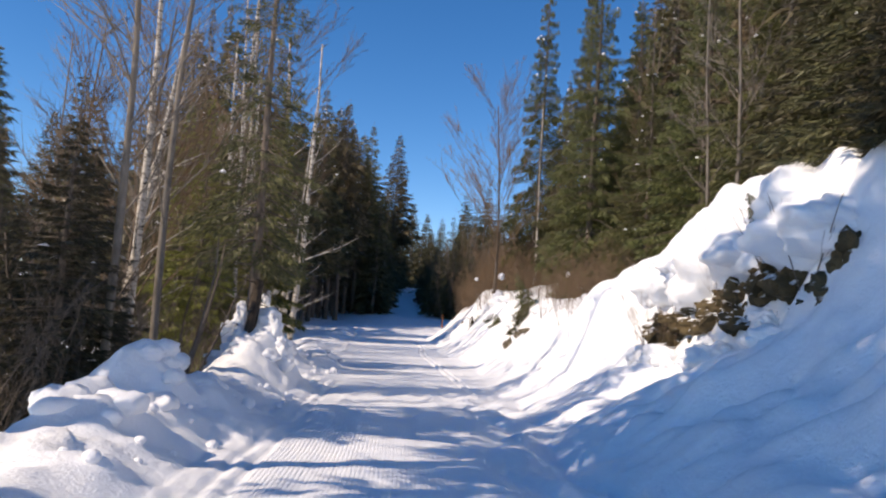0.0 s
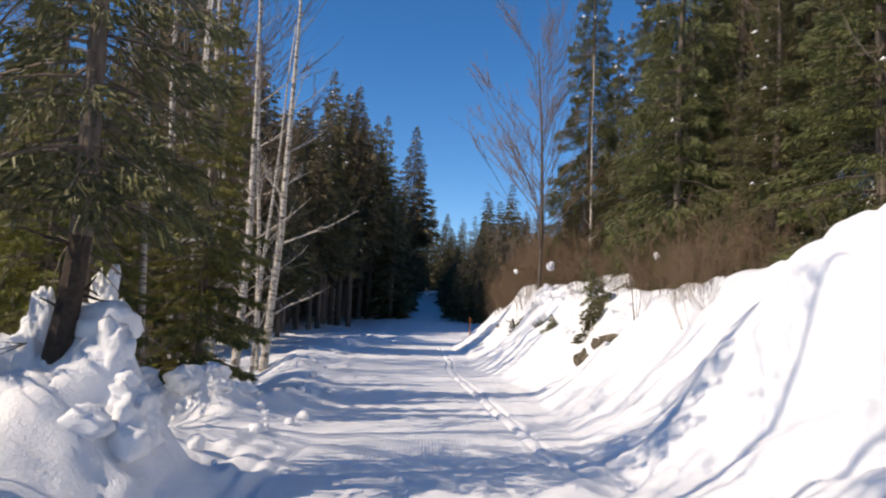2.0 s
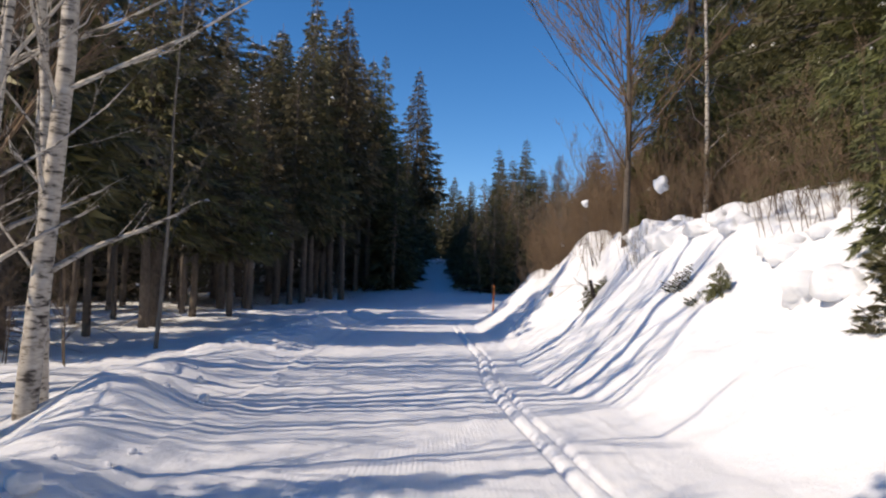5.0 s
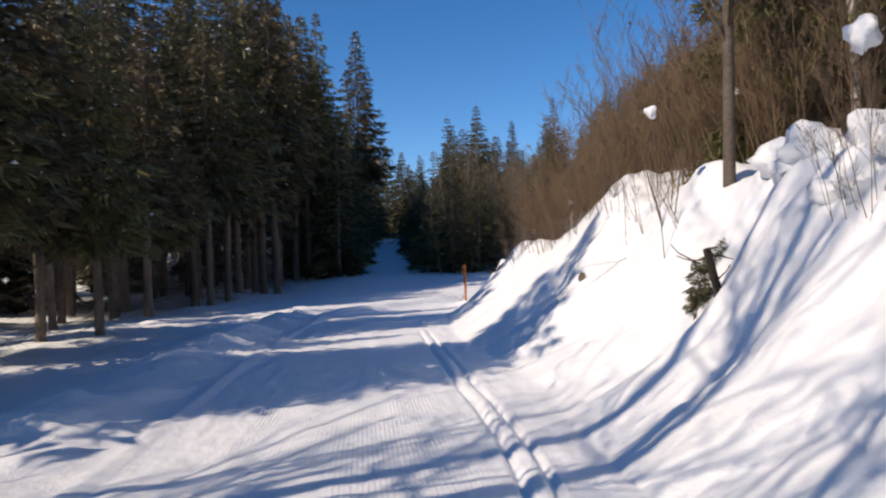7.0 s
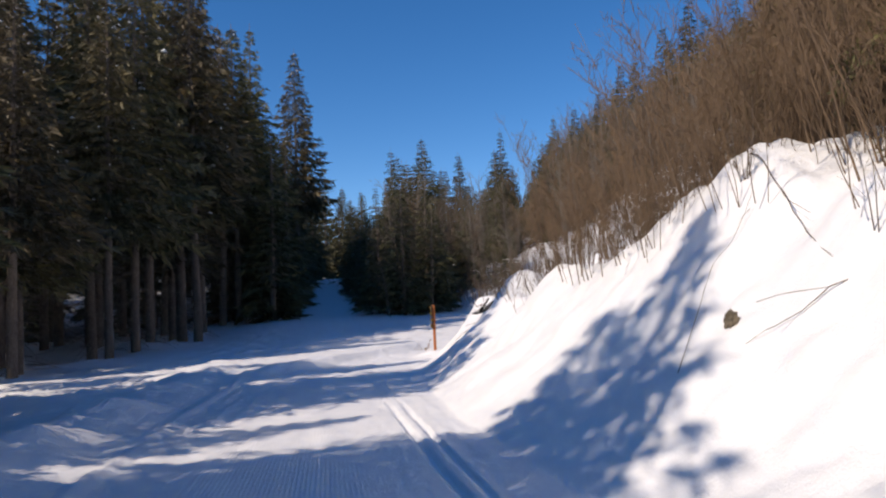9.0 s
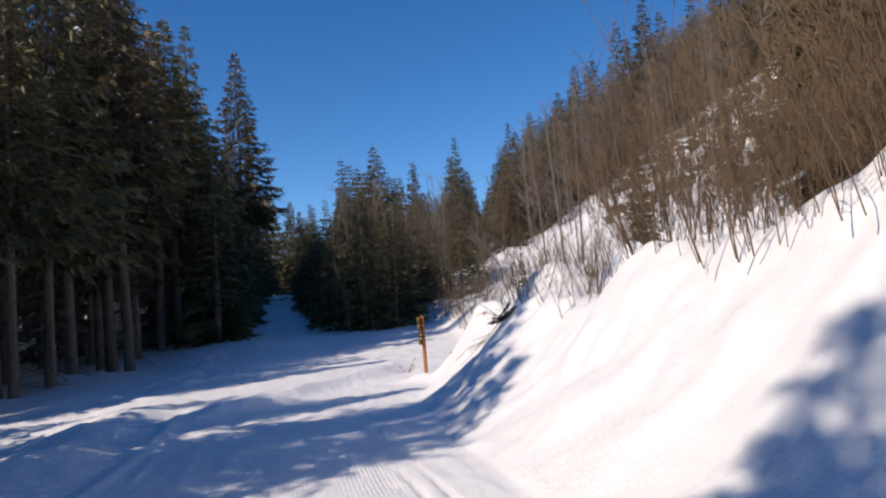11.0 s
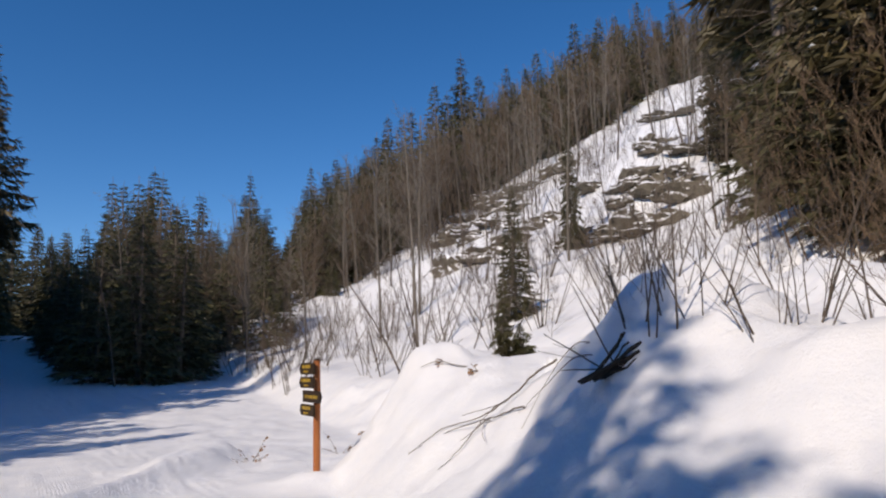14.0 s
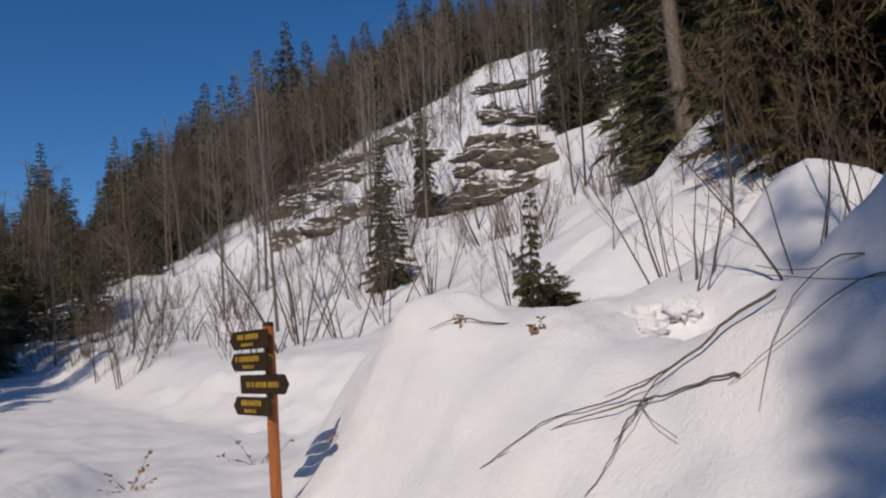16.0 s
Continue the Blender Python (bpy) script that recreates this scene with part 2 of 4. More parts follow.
def bell(v):
    return np.exp(-v * v)


TRACK = ((10, 3.4), (17, 2.05), (24.7, 0.55), (28.2, -0.2), (31.7, -0.85), (35.6, -1.25), (41, -2.15), (47.5, -3.2), (52, -4))


def height(x, y, fine=True):
    """The snow's height at places x, y (arrays)."""
    x, y = np.asarray(x, float), np.asarray(y, float)
    d, z0 = x - trail_x(y), trail_z(y)
    # right bank and the hill behind it
    foot = smooth_knots(y, ((-20, 2.4), (0, 2.3), (8, 2.4), (15, 2.6), (26, 2.6), (40, 2.3), (47, 2.1), (55, 2.7), (57.5, 2.9), (59.5, 3.6), (61.3, 4.0), (62.6, 5.6), (64, 6.7), (70, 7.4), (87, 10.5), (110, 11), (200, 12)), 1.5)
    foot = foot + 0.35 * rough(x * 0.3, y, 4.2, 3, 2) * (y < 66)
    crest = smooth_knots(y, ((-30, 4.0), (5, 4.0), (9, 4.1), (12, 4.4), (14, 4.3), (15.5, 3.7), (18, 2.85), (20, 2.5), (23, 2.5), (26, 2.2), (28, 2.3), (32, 2.7), (35, 2.7), (36.5, 2.4), (39, 2.6), (43, 2.6),
                             (45.6, 3.0), (47.5, 1.9), (50, 1.65), (54, 1.4), (58, 1.5), (61, 1.3), (64, 0.95), (70, 0.8), (90, 0.8), (200, 1)), 0.8)
    crest = crest + (0.3 * lattice(y / 2.1, x / 5, 17) + 0.15 * lattice(y / 0.9, x / 2, 18)) * (y < 64)
    u = np.maximum(d - foot, 0)
    bank = (0.35 * u + 0.19 * u * u) * (1 + 1.1 * bell((y - 60.5) / 2.0))
    bank = smin(bank, crest + 0.1 * u, 0.5)
    cut = np.clip(bell((y - 11.5) / 4.2) * 1.4, 0, 1)
    wall = np.where(u < 2.7, 0.48 * u, 1.3 + 3.2 * (u - 2.7))
    bank = bank * (1 - cut) + smin(wall, crest + 0.1 * u, 0.4) * cut
    back = smooth_knots(y, ((-30, 8.0), (20, 7.6), (30, 7.6), (40, 7.8), (46, 8.4), (52, 13.5), (58, 13.5), (62, 9.5), (66, 7.6), (75, 8.8), (87, 10.5), (110, 10), (200, 11)), 2)
    w = np.maximum(d - back, 0)
    steep = 0.1 * w + 0.56 * np.maximum(w - 0.6, 0) - 0.0022 * np.minimum(w, 110) ** 2
    hollow = (0.25 * np.minimum(w, 72) + 0.0036 * np.minimum(w, 72) ** 2 + 0.1 * np.maximum(w - 72, 0)) * np.interp(y, (150, 220), (1, 0.3))
    far_side = np.clip((y - 60) / 10, 0, 1)
    hill = crest * np.clip((70 - y) / 8, 0, 1) + steep * (1 - far_side) + hollow * far_side
    crag = bell((w - 40) / 18) * bell((y - 106) / 17)
    hill = hill + crag * (2.6 * np.abs(rough(x, y, 9, 141, 3)) + 0.8 * np.abs(rough(x, y, 2.6, 151, 2)))
    right = np.where(d > back, np.maximum(bank, hill), bank)
    right = right + (rough(x, y, 9, 11, 3) * 0.9 + 0.5 * np.abs(rough(x, y, 3.4, 161, 2)) * (y > 64)) * np.clip(w / 6, 0, 1)
    # left berm and the woods' floor
    at = smooth_knots(y, ((-20, -3.3), (4.8, -3.0), (12.5, -2.9), (14, -2.6), (16.5, -2.5), (17.6, -2.6), (21, -2.4), (25.6, -3.1), (29.5, -4.0), (36, -3.9), (51, -3.6), (60, -3.6)), 1.5)
    tall = knots(y, ((-20, 0.6), (4.8, 0.42), (6.3, 0.55), (7.5, 0.5), (9.5, 0.35), (11.5, 0.8), (13.1, 0.6), (14, 0.22), (16.2, 0.2), (17.1, 0.3), (18, 0.26), (20, 0.26), (22, 0.22), (27, 0.2), (29.5, 0.33), (31, 0.16), (50, 0.2), (56, 0.12), (62, 0.0)))
    e = (d - at) * (1 + 0.25 * lattice(y / 1.7, y * 0, 5))
    tall = tall * (1 + 0.4 * rough(y, x * 0.2, 1.6, 6, 2))
    left = tall * np.where(e > 0, bell(e / 0.75), bell(e / 0.9))
    drop = smooth_knots(y, ((-20, 0.9), (10, 0.8), (18, 0.5), (27, 0.45), (32, 0.25), (60, 0.1)), 2)
    out = np.maximum(at - 0.6 - d, 0)
    left = left - drop * (1 - np.exp(-out / 1.5)) - 0.02 * np.minimum(out, 60) + 0.25 * rough(x, y, 7, 21, 3) * np.clip(out / 5, 0, 1)
    left = left + np.clip((y - 88) / 30, 0, 1) * 0.16 * np.maximum(-d - 9, 0) * (d > -60)
    # snow heaped round the trunk beside the trail
    for px, py, h, r in ((-2.2, 12.75, 0.85, 0.5), (-1.65, 12.5, 0.5, 0.38), (-1.75, 12.0, 0.3, 0.6), (-2.75, 17.1, 0.4, 0.45), (-3.4, 17.2, 0.62, 0.5), (-4.15, 17.0, 0.62, 0.4), (-4.9, 27.2, 0.25, 0.45), (-0.1, 54.8, 0.55, 0.8), (-1.0, 59.2, 0.3, 0.9), (0.1, 59.6, 0.2, 0.8), (-0.2, 56.6, -0.25, 0.7), (0.1, 57.4, -0.15, 0.6), (2.4, 57.2, 0.75, 0.9), (3.6, 56.2, 0.7, 1.2),
                         (-1.8, 6.8, 0.6, 0.65), (-2.5, 7.2, 0.3, 0.8), (1.3, 43.9, 0.35, 0.9), (2.0, 40.2, 0.3, 0.8), (0.6, 45.8, -0.2, 0.5), (-2.49, 59.46, 0.22, 0.5), (5.1, 16.2, 0.9, 0.9), (5.5, 15.6, 0.5, 0.7)):
        left = left + h * bell(np.hypot(x - px, y - py) / r)
    z = z0 + np.where(d > 0, right, 0) + left
    if fine:
        off = np.clip((np.abs(d) - 2.0) / 1.2, 0, 1) * np.clip(1 - (np.abs(d) - 12) / 20, 0.3, 1)
        slope = np.clip(u / 1.2, 0, 1) * (d < 9)
        fins = knots(y, ((0, 1.3), (15, 1.2), (17, 0.7), (24, 0.55), (27, 0.55), (34, 0.5), (38, 0.4), (44, 0.35), (50, 0.35), (55, 0.35), (58, 0.5), (62, 0.6)))
        z = z + 0.065 * rough(x, y, 0.8, 31, 3) * off + slope * (0.2 * rough(x, y, 1.7, 41, 2) + 0.09 * np.abs(rough(x, y, 0.5, 51, 2)) + (0.4 * np.abs(lattice(y / 0.95 + u * 0.25, u / 2.5, 77)) + 0.16 * np.abs(lattice(y / 0.4, u / 0.8, 78)) - 0.18) * fins)
        z = z + (d < -1.5) * np.clip(left / 0.4, 0, 1) * (0.22 * rough(x, y, 0.7, 71, 3) + 0.13 * np.abs(rough(x, y, 0.3, 81, 2))) * knots(y, ((0, 1), (14, 1), (17, 0.4), (60, 0.4)))
        z = z + 0.018 * rough(x, y, 1.3, 61, 2) * (1 - off)
        z = z + (0.012 * rough(d * 3.2, y * 0.45, 0.7, 91, 3) + 0.006 * rough(d * 2 + y * 0.7, y, 0.3, 95, 2)) * (1 - off)
        ripple = bell((d - 2.1) / 0.7) * np.clip((18 - y) / 4, 0, 1)
        z = z + 0.06 * ripple * np.sin(7.5 * (d + 0.35 * np.sin(y * 1.1) + 0.2 * lattice(y / 0.7, y * 0, 88)))
        # classic tracks
        tx = knots(y, TRACK)
        on = np.clip((y - 14) / 6, 0, 1) * np.clip((49 - y) / 2.5, 0, 1)
        for o in (-0.12, 0.12):
            z = z - on * 0.05 * bell(((x - tx - o) / 0.042) ** 2)
        z = z + on * 0.02 * bell((x - tx) / 0.07)
        side = np.clip((17 - y) / 3, 0, 1) * (y > -3)
        wander = 0.12 * lattice(y / 6, y * 0, 13)
        for o, deep in ((-1.62, 0.035), (-1.4, 0.03), (-1.95, 0.02), (-0.75, 0.012)):
            z = z - side * deep * bell(((d - o - wander) / 0.05) ** 2)
        # a low lip of ploughed snow across the wide place by the signpost
        t = np.clip(((x + 7.8) * 4.4 + (y - 54.0) * 9.6) / (4.4**2 + 9.6**2), 0, 1)
        off_lip = np.hypot(x + 7.8 - 4.4 * t, y - 54.0 - 9.6 * t) + 0.25 * lattice(y / 1.6, x / 3, 15)
        z = z + 0.27 * bell(off_lip / 0.42) * np.clip(t * 6, 0, 1)
        # the groomer's edge
        edge = d + 2.35 - 0.05 * lattice(y / 3, y * 0, 9)
        z = z + 0.05 * bell(edge / 0.09) * np.clip((y - 18) / 5, 0, 1) * np.clip((60 - y) / 6, 0, 1)
    return z


def ground_at(x, y):
    return float(height(np.array([x]), np.array([y]))[0])


def build_ground():
    def grow(start, first, end, rate):
        vals, step = [], first
        while start < end:
            step *= rate
            start += step
            vals.append(start)
        return vals

    near_d = list(np.arange(-8, -2.2, 0.1)) + list(np.arange(-2.2, -1.2, 0.04)) + list(np.arange(-1.2, 0.8, 0.1)) + list(np.arange(0.8, 2.3, 0.03)) + list(np.arange(2.3, 8.6, 0.085))
    ds = [-v for v in grow(9, 0.1, 700, 1.12)][::-1] + near_d + grow(near_d[-1], 0.1, 700, 1.1)
    near_y = list(np.arange(-3, 62, 0.12))
    ys = [-v for v in grow(3, 0.15, 500, 1.15)][::-1] + near_y + grow(near_y[-1], 0.12, 1500, 1.035)
    D, Y = np.meshgrid(np.array(ds), np.array(ys))
    X = trail_x(Y) + D
    Z = height(X, Y)
    n, m = D.shape
    me = bpy.data.meshes.new("ground")
    me.vertices.add(n * m)
    me.vertices.foreach_set("co", np.stack([X, Y, Z], -1).ravel())
    i = np.arange(n * m).reshape(n, m)
    quads = np.stack([i[:-1, :-1], i[:-1, 1:], i[1:, 1:], i[1:, :-1]], -1).reshape(-1, 4)
    me.loops.add(quads.size)
    me.loops.foreach_set("vertex_index", quads.ravel())
    me.polygons.add(len(quads))
    me.polygons.foreach_set("loop_start", np.arange(0, quads.size, 4))
    me.polygons.foreach_set("use_smooth", np.ones(len(quads), bool))
    lane = me.attributes.new("lane", "FLOAT", "POINT")
    lane.data.foreach_set("value", D.ravel())
    inside = me.attributes.new("groomed", "FLOAT", "POINT")
    inside.data.foreach_set("value", (np.clip((1.5 - np.abs(D + 0.15)) / 0.4, 0, 1) * (Y < 70)).ravel())
    me.update(calc_edges=True)
    me.materials.append(SNOW_GROUND)
    tagged(new("ground", me), "bright snow-covered ground with a groomed ski trail and high banks", "ground", kind="structure")


build_ground()


# ---- trees ----
def spruce_meshes(seed, tall, spread, whorls, per, sprays, size, mat, bare=0.12, droop=0.35, thin=1.0, stub=0, limb=5, snow=0.0, blade=0.13, fan=0.7, hang=0.1):
    """A spruce: tapered trunk with limbs, and a crown of needle sprays along drooping boughs."""
    rng = random.Random(seed)
    wood, nv, nf, sv, sf = Tubes(), [], [], [], []
    lean = (rng.uniform(-0.015, 0.015), rng.uniform(-0.015, 0.015))
    r0 = 0.011 * tall + 0.05

    def axis(z):
        return Vector((lean[0] * z + 0.05 * math.sin(z * 0.6 + seed), lean[1] * z, z))

    wood.add([axis(tall * k / 10 - 0.3 * (k == 0)) for k in range(11)], r0, 0.015, 7)
    for w in range(whorls):
        f = (w + rng.uniform(-0.3, 0.3)) / whorls
        z = tall * (bare + (0.985 - bare) * max(f, 0))
        g = (z / tall - bare) / (1 - bare)
        reach = spread * (1 - g) ** 0.92 * (0.65 + 0.35 * min(1, g / 0.1)) * (0.92 + 0.22 * noise.noise(Vector((seed, z * 0.9, 0)))) + 0.05
        for b in range(per):
            if rng.random() > thin:
                continue
            a = 2 * math.pi * (b + rng.random()) / per + w * 1.1
            length = reach * rng.uniform(0.6, 1.15)
            out = Vector((math.cos(a), math.sin(a), 0))
            side = Vector((-out.y, out.x, 0))
            base = axis(z + rng.uniform(-0.15, 0.15))
            up = 0.16 * g - 0.05
            pts = []
            for k in range(limb):
                s = k / (limb - 1)
                pts.append(base + out * (length * s) + Vector((0, 0, length * (up * s - droop * (1 - g * 0.7) * s * s + 0.12 * s**4))))
            if limb > 3:
                wood.add(pts, 0.012 + 0.007 * length, 0.004, 3)
            else:
                wood.spike(pts[0], pts[-1], 0.014 + 0.008 * length)
            count = max(3, int(sprays * (0.3 + length / spread)))
            for k in range(count):
                s = rng.uniform(0.05, 1.0) ** 0.7
                j = min(int(s * (limb - 1)), limb - 2)
                p = pts[j].lerp(pts[j + 1], s * (limb - 1) - j)
                sd = rng.choice((-1, 1))
                aside = sd * rng.random() ** 0.8 * fan * 0.42 * length * (1.08 - s)
                p = p + side * aside + out * (abs(aside) * 0.5) + Vector((0, 0, -0.22 * abs(aside) - hang * rng.random() * (1 - 0.6 * g)))
                way = (out * rng.uniform(0.2, 0.9) + side * (sd * rng.uniform(0.2, 1.1) * (1.2 - s)) + Vector((0, 0, rng.uniform(-0.7, 0.1)))).normalized()
                ln = size * rng.uniform(0.6, 1.5) * (0.38 + 0.8 * (1 - g))
                cross = way.cross(Vector((rng.uniform(-1, 1), rng.uniform(-1, 1), rng.uniform(-0.5, 1)))).normalized() * (ln * blade * rng.uniform(0.7, 1.3))
                i = len(nv)
                nv.extend((tuple(p + cross), tuple(p - cross), tuple(p + way * ln)))
                nf.append((i, i + 1, i + 2))
            if snow and rng.random() < snow:
                p, q = pts[-2].lerp(pts[-1], rng.random()), rng.uniform(0.05, 0.16) * (0.6 + size)
                i = len(sv)
                sv.extend(tuple(p + Vector((q * math.cos(t) * rng.uniform(0.7, 1.6), q * math.sin(t) * rng.uniform(0.7, 1.6), -0.02))) for t in (0, 1.3, 2.5, 3.8, 5.0))
                sv.append(tuple(p + Vector((rng.uniform(-0.3, 0.3) * q, 0, q * 0.7))))
                sf.extend([(i + k, i + (k + 1) % 5, i + 5) for k in range(5)] + [tuple(i + 4 - k for k in range(5))])
    for k in range(stub):
        z = tall * rng.uniform(0.03, bare + 0.12)
        a = rng.uniform(0, 6.28)
        pts = bent(rng, axis(z), (math.cos(a), math.sin(a), rng.uniform(-0.35, 0.05)), rng.uniform(0.5, 2.0) * spread / 3, 3, 0.2, -0.05)
        wood.add(pts, 0.02, 0.005, 3)
        for _ in range(2):
            p = pts[rng.randint(1, 2)]
            wood.spike(p, p + Vector((rng.uniform(-1, 1), rng.uniform(-1, 1), rng.uniform(-0.6, 0.2))) * rng.uniform(0.3, 0.7), 0.009)
    return wood.mesh("trunk", BARK), sheet("crown", nv, nf, mat), sheet("snow", sv, sf, SNOW, True) if sf else None


def spruce_kind(seed, label, **shape):
    trunk, crown, white = spruce_meshes(seed, **shape)
    ob = thing("spruce_tree", 0, 0, 0, label, "spruce")
    part_mesh("trunk", trunk, ob)
    part_mesh("crown", crown, ob)
    if white:
        tagged(part_mesh("snow", white, ob), "small patches of snow on the boughs", kind="stuff")
    ob["tall"] = shape["tall"]
    return ob


def plant(kind, x, y, scale=1.0, turn=None, wide=1.0, label="", group="", sink=0.1, lean=(0, 0)):
    rng = random.Random(int(x * 131 + y * 977))
    m = Matrix.LocRotScale((x, y, ground_at(x, y) - sink), Euler((radians(lean[0]), radians(lean[1]), rng.uniform(0, 6.28) if turn is None else turn)),
                           (scale * wide, scale * wide, scale))
    ob = copy_thing(kind, m)
    return tagged(ob, label, "", group)


def drop_kind(ob):
    for o in (*ob.children_recursive, ob):
        bpy.data.objects.remove(o)


def placed_at(x, y, scale, wide=1.0, turn=0.0, lean=(0, 0), sink=0.1):
    return Matrix.LocRotScale((x, y, ground_at(x, y) - sink), Euler((radians(lean[0]), radians(lean[1]), turn)), (scale * wide, scale * wide, scale))


def wood_of(name, trees, label, category):
    """Many far trees that nobody could count, joined into one object; trees: (kind, matrix)."""
    co, loops, totals, mats, slots = [], [], [], [], []
    base = 0
    for kind, m in trees:
        r, t = np.array(m.to_3x3()), np.array(m.translation)
        for child in kind.children:
            me = child.data
            v = np.empty(len(me.vertices) * 3)
            me.vertices.foreach_get("co", v)
            lv = np.empty(len(me.loops), np.int64)
            me.loops.foreach_get("vertex_index", lv)
            lt = np.empty(len(me.polygons), np.int64)
            me.polygons.foreach_get("loop_total", lt)
            mat = me.materials[0]
            if mat not in slots:
                slots.append(mat)
            co.append(v.reshape(-1, 3) @ r.T + t)
            loops.append(lv + base)
            totals.append(lt)
            mats.append(np.full(len(lt), slots.index(mat)))
            base += len(me.vertices)
    co, loops, totals = np.concatenate(co), np.concatenate(loops), np.concatenate(totals)
    me = bpy.data.meshes.new(name)
    me.vertices.add(len(co))
    me.vertices.foreach_set("co", co.ravel())
    me.loops.add(len(loops))
    me.loops.foreach_set("vertex_index", loops)
    me.polygons.add(len(totals))
    me.polygons.foreach_set("loop_start", np.concatenate([[0], np.cumsum(totals)[:-1]]))
    for mat in slots:
        me.materials.append(mat)
    me.polygons.foreach_set("material_index", np.concatenate(mats))
    me.update(calc_edges=True)
    tagged(new(name, me), label, category, kind="stuff")


NEAR = [spruce_kind(11, "tall green spruce with drooping boughs on the snowy bank", tall=16, spread=3.5, whorls=46, per=8, sprays=400, size=0.16, blade=0.085, hang=0.3, fan=0.9, thin=0.84, mat=NEEDLES_OLIVE, bare=0.03, stub=14, limb=4, snow=0.07),
        spruce_kind(12, "dark green spruce with dense boughs in the snow", tall=14, spread=3.0, whorls=42, per=8, sprays=380, size=0.16, blade=0.085, hang=0.3, fan=0.9, thin=0.82, mat=NEEDLES_OLIVE, bare=0.04, stub=18, limb=4, snow=0.07)]
HEAPED = [spruce_kind(13, "dark spruce rising from a tall heap of snow", tall=11, spread=2.5, whorls=32, per=8, sprays=150, size=0.16, blade=0.085, hang=0.2, fan=0.8, thin=0.7, mat=NEEDLES_DULL, bare=0.16, stub=24, limb=4, snow=0.02)]
YOUNG = [spruce_kind(15, "light green young spruce beside the ski trail", tall=10, spread=2.2, whorls=38, per=8, sprays=260, size=0.15, blade=0.085, hang=0.12, fan=0.8, mat=NEEDLES_YOUNG, bare=0.02, thin=0.9, limb=4)]
HIGH = [spruce_kind(18, "tall spruce with a high crown, out of view, added for its shade", tall=18, spread=3.0, whorls=30, per=7, sprays=44, size=0.4, hang=0.2, thin=0.8, mat=NEEDLES, bare=0.52, stub=20, limb=3)]
SEED = [spruce_kind(17, "snow-pressed spruce seedling on the bank", tall=10, spread=2.6, whorls=18, per=7, sprays=40, size=0.55, mat=NEEDLES_DULL, bare=0.02, thin=0.85, limb=3)]
MID = [spruce_kind(21, "tall dark forest spruce with bare lower trunk", tall=24, spread=5.0, whorls=44, per=7, sprays=33, size=0.62, hang=0.25, mat=NEEDLES, bare=0.34, stub=90, limb=3, snow=0.1),
       spruce_kind(22, "tall dark forest spruce with drooping boughs", tall=22, spread=5.2, whorls=42, per=7, sprays=33, size=0.62, hang=0.25, mat=NEEDLES, bare=0.26, stub=80, limb=3, snow=0.1),
       spruce_kind(23, "slim dark forest spruce with sparse boughs", tall=25, spread=4.4, whorls=44, per=6, sprays=32, size=0.6, hang=0.25, mat=NEEDLES, bare=0.36, thin=0.85, stub=90, limb=3, snow=0.1)]
DENSE = [spruce_kind(27, "dark spruce with low dense boughs on the snowy hillside", tall=15, spread=3.6, whorls=40, per=8, sprays=90, size=0.36, blade=0.1, hang=0.15, mat=NEEDLES_SHADED, bare=0.02, limb=3, snow=0.03)]
FAR = [spruce_kind(31, "distant dark spruce in the snowy forest", tall=22, spread=4.9, whorls=30, per=6, sprays=20, size=0.95, mat=NEEDLES_SHADED, bare=0.02, limb=3),
       spruce_kind(32, "distant slim spruce in the snowy forest", tall=24, spread=4.4, whorls=30, per=6, sprays=20, size=0.95, mat=NEEDLES_SHADED, bare=0.03, thin=0.9, limb=3)]

# right side, on the bank
for x, y, s, k, w in ((6.4, 30.4, 1.2, 0, 0.62), (8.3, 30.5, 0.95, 1, 1.1), (8.2, 26.5, 0.7, 1, 1.1), (9.6, 23.8, 0.9, 0, 0.95), (11.0, 20.0, 1.0, 1, 1.0),
                      (6.3, 33.8, 0.75, 1, 1.0), (6.6, 36.8, 1.25, 1, 0.75), (4.4, 42.4, 1.5, 1, 0.6), (6.2, 46.5, 1.1, 1, 0.7)):
    plant(NEAR[k], x, y, s, wide=w, group="spruces on the bank")
for x, y, s in ((10.5, 34.0, 0.7), (12.5, 27.0, 0.75), (12.0, 15.5, 0.6), (14.5, 21.0, 0.8), (15.5, 31.0, 0.8)):
    plant(MID[1], x, y, s, label="dark spruce on the snowy hillside", group="spruces on the hillside")
for x, y, s in ((8.5, 9.2, 0.36), (8.9, 10.8, 0.4), (9.5, 13.0, 0.45), (8.4, 7.6, 0.33), (9.8, 9.5, 0.5), (10.5, 12.0, 0.55)):
    plant(DENSE[0], x, y, s, wide=1.3, label="dark bushy spruce on top of the snowy bank", group="spruces on the bank")
# left side, beside the trail
for x, y, s, k, w in ((-6.8, 17.8, 0.5, 1, 1.0), (-12.4, 17.4, 0.6, 0, 1.0)):
    plant(NEAR[k], x, y, s, wide=w, group="spruces by the trail")
for x, y, s, w in ((-4.7, 20.4, 0.95, 0.8), (-5.6, 18.4, 0.7, 0.9), (-5.0, 16.2, 0.8, 0.68), (-5.8, 16.8, 0.8, 0.85), (-6.6, 21.6, 0.75, 0.8)):
    plant(YOUNG[0], x, y, s, wide=w, group="young spruces by the trail")

for x, y, s in ((-3.7, 8.4, 0.34), (-4.7, 10.6, 0.36), (-6.2, 9.6, 0.4)):
    plant(DENSE[0], x, y, s, wide=1.4, label="dark bushy spruce behind the snow pile", group="spruces by the trail")

# the forest on the left
rng = random.Random(5)
spots = []


